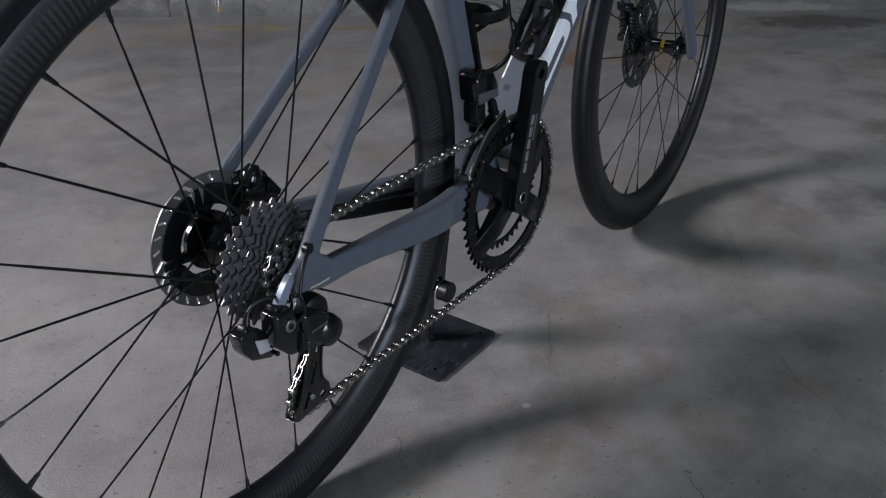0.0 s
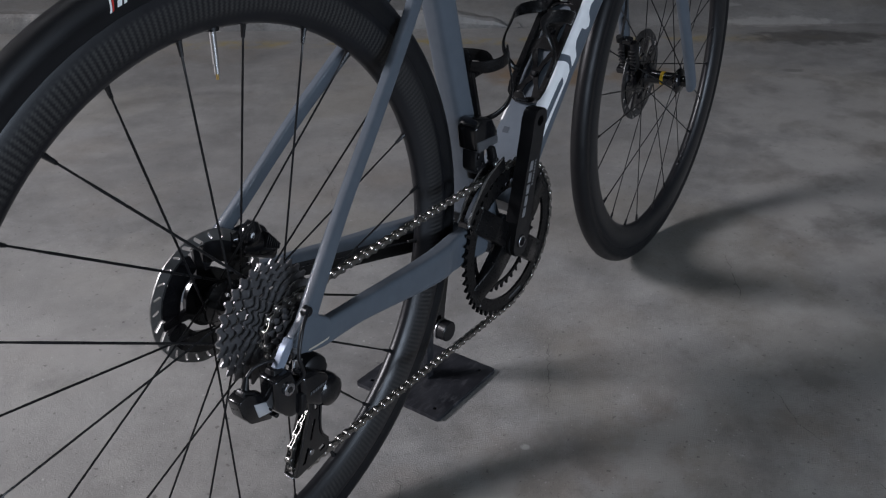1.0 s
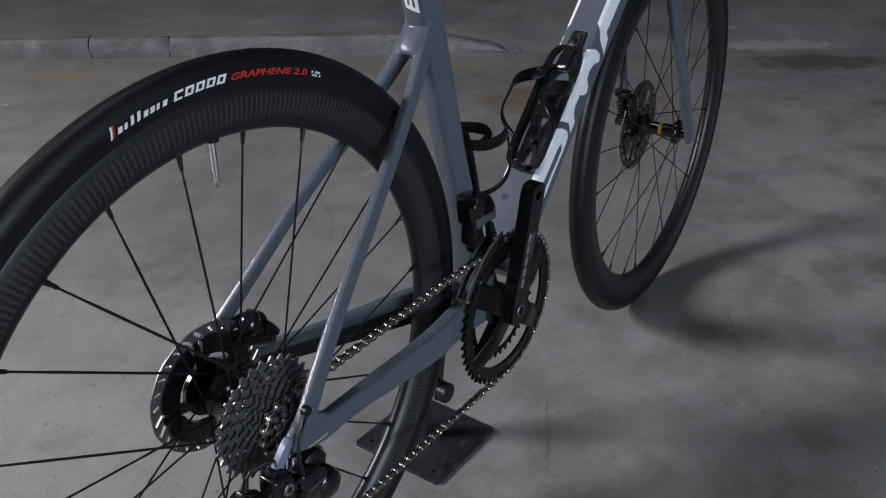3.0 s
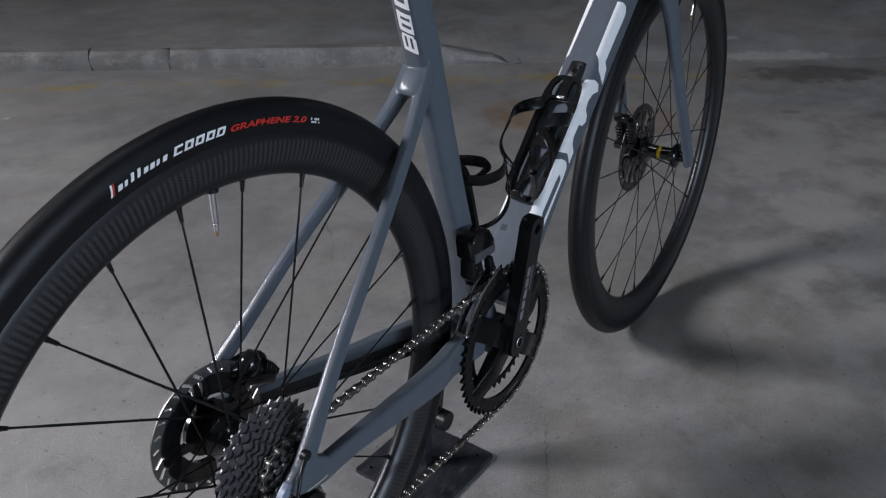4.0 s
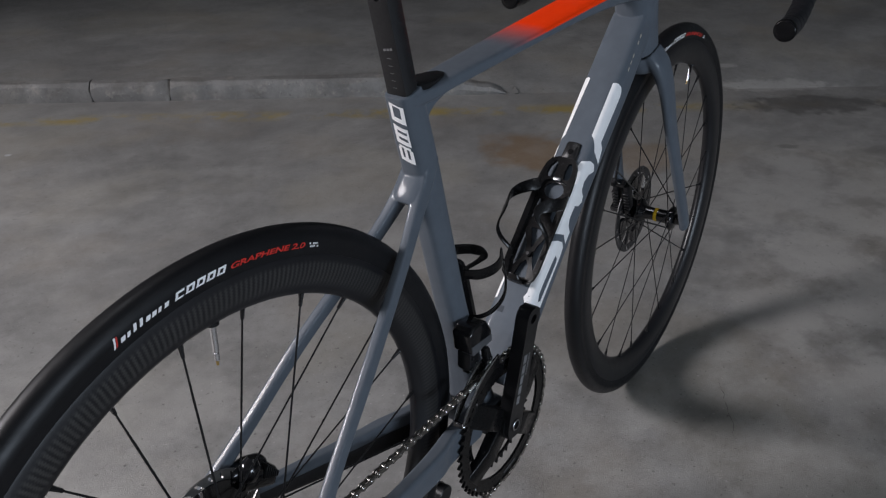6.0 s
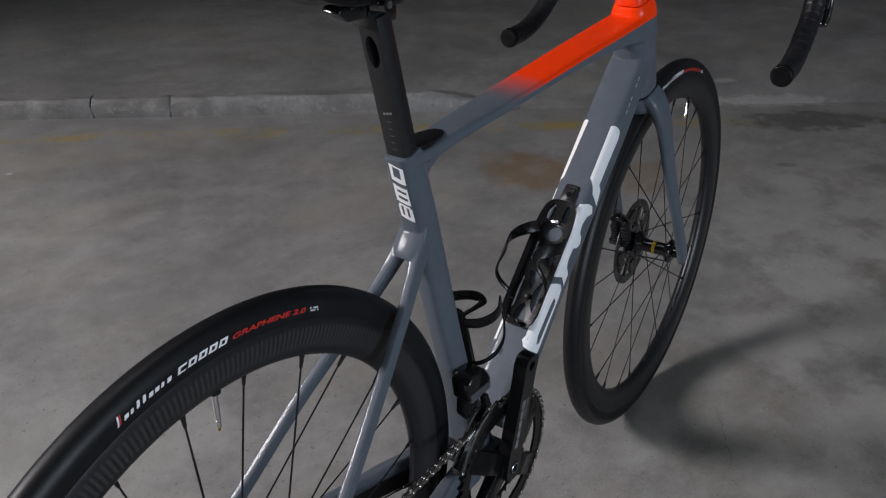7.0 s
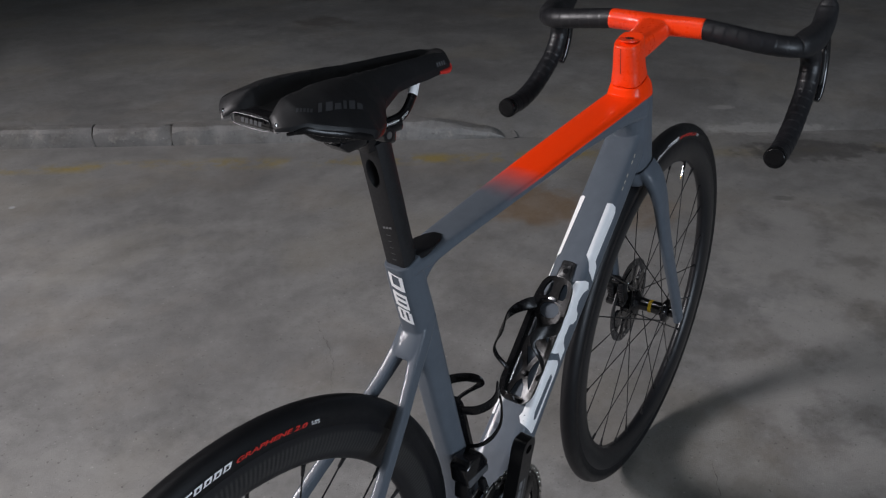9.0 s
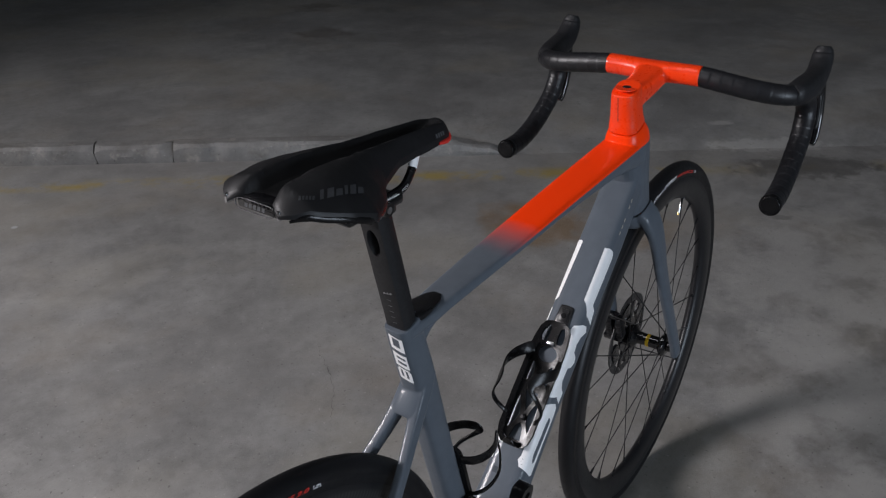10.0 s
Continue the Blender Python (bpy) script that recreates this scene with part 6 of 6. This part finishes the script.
for s in (1, -1):
    keys = [(0.8920, 0.0715 * s, 0.8745, 0.0160, 0.0160), (0.8930, 0.110 * s, 0.8700, 0.0160, 0.0160), (0.897, 0.150 * s, 0.8645, 0.0158, 0.0158), (0.910, 0.182 * s, 0.8600, 0.0157, 0.0157), (0.937, 0.200 * s, 0.8555, 0.0156, 0.0156), (0.966, 0.2045 * s, 0.8490, 0.0156, 0.0156), (0.986, 0.206 * s, 0.8340, 0.0155, 0.0155), (0.990, 0.2075 * s, 0.8120, 0.0155, 0.0155), (0.974, 0.209 * s, 0.7830, 0.0155, 0.0155), (0.944, 0.210 * s, 0.7600, 0.0155, 0.0155), (0.908, 0.211 * s, 0.7400, 0.0155, 0.0155), (0.868, 0.212 * s, 0.7282, 0.0155, 0.0155), (0.828, 0.2125 * s, 0.7265, 0.0155, 0.0155)]
    rows = spline(keys, 28)
    dist = 0.0
    wrapped = []
    for i, r in enumerate(rows):
        if i:
            dist += float(np.linalg.norm(r[:3] - rows[i - 1][:3]))
        f = (dist / 0.0165) % 1.0
        k = 0.965 + 0.034 * (f - 0.5)
        wrapped.append((*r[:3], r[3] * k, r[4] * k))
    bm = bmesh.new()
    sweep(bm, wrapped, 1, 20, 2.0, ref=(0.3, 0.5, 0.81), round_ends=False)
    part("bar_tape", bm, TAPE, bars, "black wrapped bar tape", BAR_TURN, sharp=70)
    bm = bmesh.new()
    sweep(bm, [(0.8300, 0.2125 * s, 0.7266, 0.0154, 0.0154), (0.8250, 0.2125 * s, 0.7263, 0.0156, 0.0156), (0.8215, 0.2125 * s, 0.7262, 0.0148, 0.0148), (0.8200, 0.2125 * s, 0.7261, 0.0125, 0.0125), (0.8196, 0.2125 * s, 0.7261, 0.0060, 0.0060)], 3, 24)
    part("bar_end_plug", bm, PLUG, bars, "gloss black bar end plug", BAR_TURN)
    # hood and lever
    lever = new("brake_lever")
    lever.parent = bike
    lever["label"] = "black brake lever with rubber hood"
    bm = bmesh.new()
    sweep(bm, [(0.926, 0.1985 * s, 0.8600, 0.0150, 0.0150), (0.955, 0.2040 * s, 0.8600, 0.0175, 0.0190), (0.985, 0.2080 * s, 0.8610, 0.0170, 0.0205), (1.010, 0.2090 * s, 0.8670, 0.0160, 0.0200), (1.028, 0.2090 * s, 0.8790, 0.0160, 0.0185), (1.037, 0.2085 * s, 0.8930, 0.0155, 0.0145), (1.039, 0.2080 * s, 0.9020, 0.0130, 0.0110)], 6, 20, 2.5, round_ends=True)
    part("hood", bm, HOOD, lever, "black rubber hood", BAR_TURN)
    bm = bmesh.new()
    sweep(bm, [(1.032, 0.211 * s, 0.8660, 0.0075, 0.0085), (1.042, 0.214 * s, 0.8350, 0.0080, 0.0080), (1.043, 0.216 * s, 0.8000, 0.0085, 0.0070), (1.034, 0.2175 * s, 0.7700, 0.0080, 0.0060), (1.027, 0.2175 * s, 0.7580, 0.0060, 0.0050)], 6, 16, 2.8, round_ends=True)
    part("lever_blade", bm, GLOSS, lever, "gloss black lever blade", BAR_TURN)
    bm = bmesh.new()
    sweep(bm, [(1.030, 0.2150 * s, 0.8350, 0.0045, 0.0040), (1.030, 0.2170 * s, 0.8050, 0.0050, 0.0040), (1.024, 0.2180 * s, 0.7850, 0.0045, 0.0035)], 5, 12, 2.8, round_ends=True)
    part("shift_button", bm, PLASTIC, lever, "", BAR_TURN)


# ---- bottle cages ----
SIDE_ARM = ((36, 0.050, 0.0080), (50, 0.043, 0.0085), (75, 0.030, 0.0080), (98, 0.0165, 0.0078), (116, 0.004, 0.0078), (128, -0.006, 0.0085), (131, -0.014, 0.0065), (126, -0.021, 0.0038), (115, -0.028, 0.0034), (98, -0.036, 0.0034), (75, -0.043, 0.0034), (50, -0.049, 0.0034), (38, -0.052, 0.0034))


def bottle_cage(origin, up, out, label, top=1.0, slim=1.0, arms=None):
    """A carbon cage on a tube: open back frame with cross braces, two side arms and a foot."""
    root = new("bottle_cage")
    root.parent = bike
    root["label"] = label
    up, out = Vector(up).normalized(), Vector(out).normalized()
    lat = up.cross(out)
    o = Vector(origin)

    def w(u, l, h):
        return o + up * u + lat * l + out * h

    def to(q):
        return w(q.x * (top if q.x > 0 else 1.0), q.z * slim, q.y + 0.0045 * (q.z / 0.027) ** 2)

    half = [(-0.094, 0.010), (-0.0915, 0.0175), (-0.084, 0.0245), (-0.070, 0.0275), (0.050, 0.0275), (0.068, 0.0262), (0.083, 0.0235), (0.092, 0.0185), (0.0955, 0.0100)]
    outl = half + [(u, -l) for u, l in reversed(half)]
    well = [(-0.088, 0.008), (-0.083, 0.0165), (-0.068, 0.0205), (0.046, 0.0205), (0.058, 0.0165), (0.0605, 0.009)]
    well = well + [(u, -l) for u, l in reversed(well)]
    slots = [[(0.0630, 0.0085 * e), (0.0640, 0.0165 * e), (0.070, 0.0185 * e), (0.080, 0.0172 * e), (0.0885, 0.0125 * e), (0.087, 0.0075 * e), (0.074, 0.0062 * e)] for e in (1, -1)]
    part("back_frame", slab(bmesh.new(), outl, 0.0030, 0.0085, [well] + (slots if top == 1.0 else []), to=to), CARBON, root, "black carbon back frame", sharp=40)
    oval = [(0.0465 + 0.0120 * math.cos(a), 0.0150 * math.sin(a)) for a in np.linspace(0, 2 * math.pi, 17)[:-1]]
    wins = [oval, [(-0.012, -0.0105), (-0.012, 0.0105), (-0.030, 0.0035), (-0.041, 0.0), (-0.030, -0.0035)], [(-0.058, 0.0), (-0.066, -0.0060), (-0.083, -0.0095), (-0.0845, 0.0), (-0.083, 0.0095), (-0.066, 0.0060)]]
    for e in (1, -1):
        wins.append([(-0.020, 0.0165 * e), (-0.036, 0.0085 * e), (-0.047, 0.0062 * e), (-0.058, 0.0085 * e), (-0.072, 0.0165 * e), (-0.046, 0.0178 * e)])
        wins.append([(0.030, 0.0165 * e), (0.030, 0.0130 * e), (0.022, 0.0095 * e), (0.008, 0.0095 * e), (0.000, 0.0165 * e)])
    web = [(u * 0.985, l * 0.985 + math.copysign(0.0005, l)) for u, l in well]
    part("brace", slab(bmesh.new(), web, 0.0022, 0.0048, wins if top == 1.0 else (), to=to), CARBON, root, "black cross braces", sharp=40)
    R = 0.0375
    for l in (1, -1):
        bm = bmesh.new()
        keys = []
        for a, u, wd in (arms or (SIDE_ARM, SIDE_ARM))[0 if l > 0 else 1]:
            q = w(u, R * math.sin(radians(a)) * l, 0.004 + R - R * math.cos(radians(a)))
            keys.append((*q, wd, 0.0015))
        rows = spline(keys, 5)
        pts = [Vector(r[:3]) for r in rows]
        rings = []
        for i, r in enumerate(rows):
            tan = (pts[min(i + 1, len(pts) - 1)] - pts[max(i - 1, 0)]).normalized()
            axis_pt = o + up * (pts[i] - o).dot(up) + out * (0.004 + R)
            nrm = (pts[i] - axis_pt).normalized()
            nrm = (nrm - tan * nrm.dot(tan)).normalized()
            sd = tan.cross(nrm)
            rings.append([pts[i] + sd * r[3] * math.copysign(abs(math.cos(t)) ** 0.6, math.cos(t)) + nrm * r[4] * math.copysign(abs(math.sin(t)) ** 0.6, math.sin(t)) for t in np.linspace(0, 2 * math.pi, 13)[:-1]])
        skin(bm, rings)
        part("side_arm", bm, CARBON, root, "black carbon side arm")
    bm = bmesh.new()
    sweep(bm, [(*w(-0.088, 0, 0.006), 0.0120, 0.0016), (*w(-0.092, 0, 0.012), 0.0115, 0.0016), (*w(-0.091, 0, 0.019), 0.0095, 0.0016), (*w(-0.086, 0, 0.024), 0.0060, 0.0014)], 5, 12, 3.0, ref=lat, round_ends=True)
    part("foot", bm, CARBON, root, "black carbon cage foot")
    for u in (-0.050, 0.0155):
        bm = bmesh.new()
        sweep(bm, [(*w(u, 0, 0.003), 0.0052, 0.0052), (*w(u, 0, 0.0085), 0.0048, 0.0048)], 1, 16, ref=lat)
        bolt = part("cage_bolt", bm, GLOSS, root, "black cage bolt")
        bm = bmesh.new()
        sweep(bm, [(*w(u, 0, 0.0086), 0.0026, 0.0026), (*w(u, 0, 0.0090), 0.0026, 0.0026)], 1, 6, ref=lat)
        part("socket", bm, ANODISED, root)
    return root


# angle round the bottle, height along it, half width of the strap
ARM_FAR = ((36, 0.030, 0.0070), (60, 0.024, 0.0075), (90, 0.016, 0.0078), (115, 0.008, 0.0078), (140, 0.002, 0.0080), (158, -0.003, 0.0085), (165, -0.011, 0.0055), (150, -0.021, 0.0036), (120, -0.030, 0.0034), (90, -0.037, 0.0034), (60, -0.043, 0.0034), (40, -0.046, 0.0034))
ARM_NEAR = ((22, 0.027, 0.0075), (50, 0.0235, 0.0080), (80, 0.0205, 0.0078), (104, 0.0190, 0.0080), (120, 0.0210, 0.0095), (129, 0.012, 0.0065), (133, -0.004, 0.0036), (124, -0.019, 0.0034), (102, -0.031, 0.0034), (78, -0.038, 0.0034), (55, -0.043, 0.0034), (35, -0.046, 0.0034), (14, -0.048, 0.0034))
ARM_LOW = ((36, 0.034, 0.0085), (50, 0.031, 0.0090), (75, 0.025, 0.0090), (98, 0.0185, 0.0088), (116, 0.012, 0.0086), (132, 0.005, 0.0084), (143, -0.004, 0.0062), (139, -0.014, 0.0040), (122, -0.022, 0.0034), (98, -0.031, 0.0034), (75, -0.040, 0.0034), (50, -0.048, 0.0034), (38, -0.052, 0.0034))
dt_cage = bottle_cage(dt(0.5757, 0, 0.0015), dt_ax, DTN, "black carbon bottle cage on the down tube", arms=(ARM_LOW, SIDE_ARM))
tip = dt(0.5757, 0, 0.0015) + dt_ax * 0.0625
part("tongue_tip", hull(bmesh.new(), [tip + dt_ax * u + Vector((0, y, 0)) + DTN * h for u in (-0.0022, 0.0022) for y in (-0.0058, 0.0058) for h in (0.0070, 0.0110)], 0.0008), SILVER, dt_cage, "bright metal tip of the cage tongue")
ST_UP, ST_OUT = Vector((-0.292, 0, 0.956)), Vector((0.956, 0, 0.292))
bottle_cage(Vector((0.3465, 0, 0.473)) + ST_OUT * 0.0135 - ST_UP * 0.006, ST_UP, ST_OUT, "black carbon bottle cage on the seat tube", 0.5, 0.50, (ARM_FAR, ARM_NEAR))
def on_dt(u, y, h):
    """A point over the down tube, u up it from the cable port."""
    return dt(0.6465, y, h) + dt_ax * u


bm = hull(bmesh.new(), [on_dt(u, y, h) for u, y in ((0.0155, 0.0105), (0.0165, 0.0), (0.0155, -0.0105), (-0.0130, -0.0125), (-0.0130, 0.0125)) for h in (-0.001, 0.0024)], 0.0022, 3)
cover = part("port_cover", bm, PLASTIC, bike, "black cable port cover on the down tube")
bm = hull(bmesh.new(), [on_dt(u, y, h) for u, y in ((0.0105, 0.0070), (0.0105, -0.0070), (-0.0090, -0.0080), (-0.0090, 0.0080)) for h in (0.001, 0.0038)], 0.0016, 2)
part("port_plug", bm, PLASTIC, cover)
for u, y, r in ((0.000, 0.0, 0.0042), (0.0065, 0.0048, 0.0015), (0.0065, -0.0048, 0.0015), (-0.0068, 0.0, 0.0015)):
    bm = bmesh.new()
    sweep(bm, [(*on_dt(u, y, 0.0030), r, r), (*on_dt(u, y, 0.0048), r * 0.9, r * 0.9)], 1, 14, ref=(0, 1, 0))
    part("port_bolt", bm, GLOSS if r > 0.002 else ANODISED, cover)

# ---- display stand ----
stand = tagged(new("display_stand"), "black painted steel plate stand holding the crank end", "stand")
PC = Vector((0.3975, 0.0785, 0))
bm = bmesh.new()
h = 0.0755
outl = []
for sx, sz, a0 in ((1, 1, 0), (-1, 1, 90), (-1, -1, 180), (1, -1, 270)):
    for i in range(4):
        a = radians(a0 + 30 * i)
        outl.append((sx * (h - 0.004) + 0.004 * math.cos(a), sz * (h - 0.004) + 0.004 * math.sin(a)))
holes = [ring_pts(sx * 0.058, sz * 0.058, 0.0032, 14) for sx in (1, -1) for sz in (1, -1)]
slab(bm, outl, 0.0, 0.006, holes, to=lambda q: Vector((PC.x + q.x, PC.y + q.z, q.y)))
part("base_plate", bm, BLACK_PLATE, stand, "black steel base plate with four holes", sharp=35)
bm = block(bmesh.new(), (PC.x - 0.008, PC.y - 0.008, 0.006), (PC.x + 0.008, PC.y + 0.008, 0.108), 0.0015)
part("post", bm, BLACK_PLATE, stand)
bm = bmesh.new()
sweep(bm, [(0.4040, 0.094, 0.0945, 0.0055, 0.0055), (0.4040, 0.050, 0.0945, 0.0055, 0.0055)], 1, 18, ref=(1, 0, 0))
part("pin", bm, BLACK_PLATE, stand)
part("knob", lathe(bmesh.new(), [(0.0005, -0.0090), (0.0140, -0.0090), (0.0152, -0.0078), (0.0152, 0.0040), (0.0142, 0.0052), (0.0005, 0.0052)], (0.4040, 0.050, 0.0945), 30), PLASTIC, stand, "round black knob")
part("washer", lathe(bmesh.new(), [(0.0060, 0.0054), (0.0156, 0.0054), (0.0160, 0.0064), (0.0156, 0.0078), (0.0060, 0.0078)], (0.4040, 0.050, 0.0945), 30), SILVER, stand, "pale metal washer behind the knob")
stand.location.z = -0.005
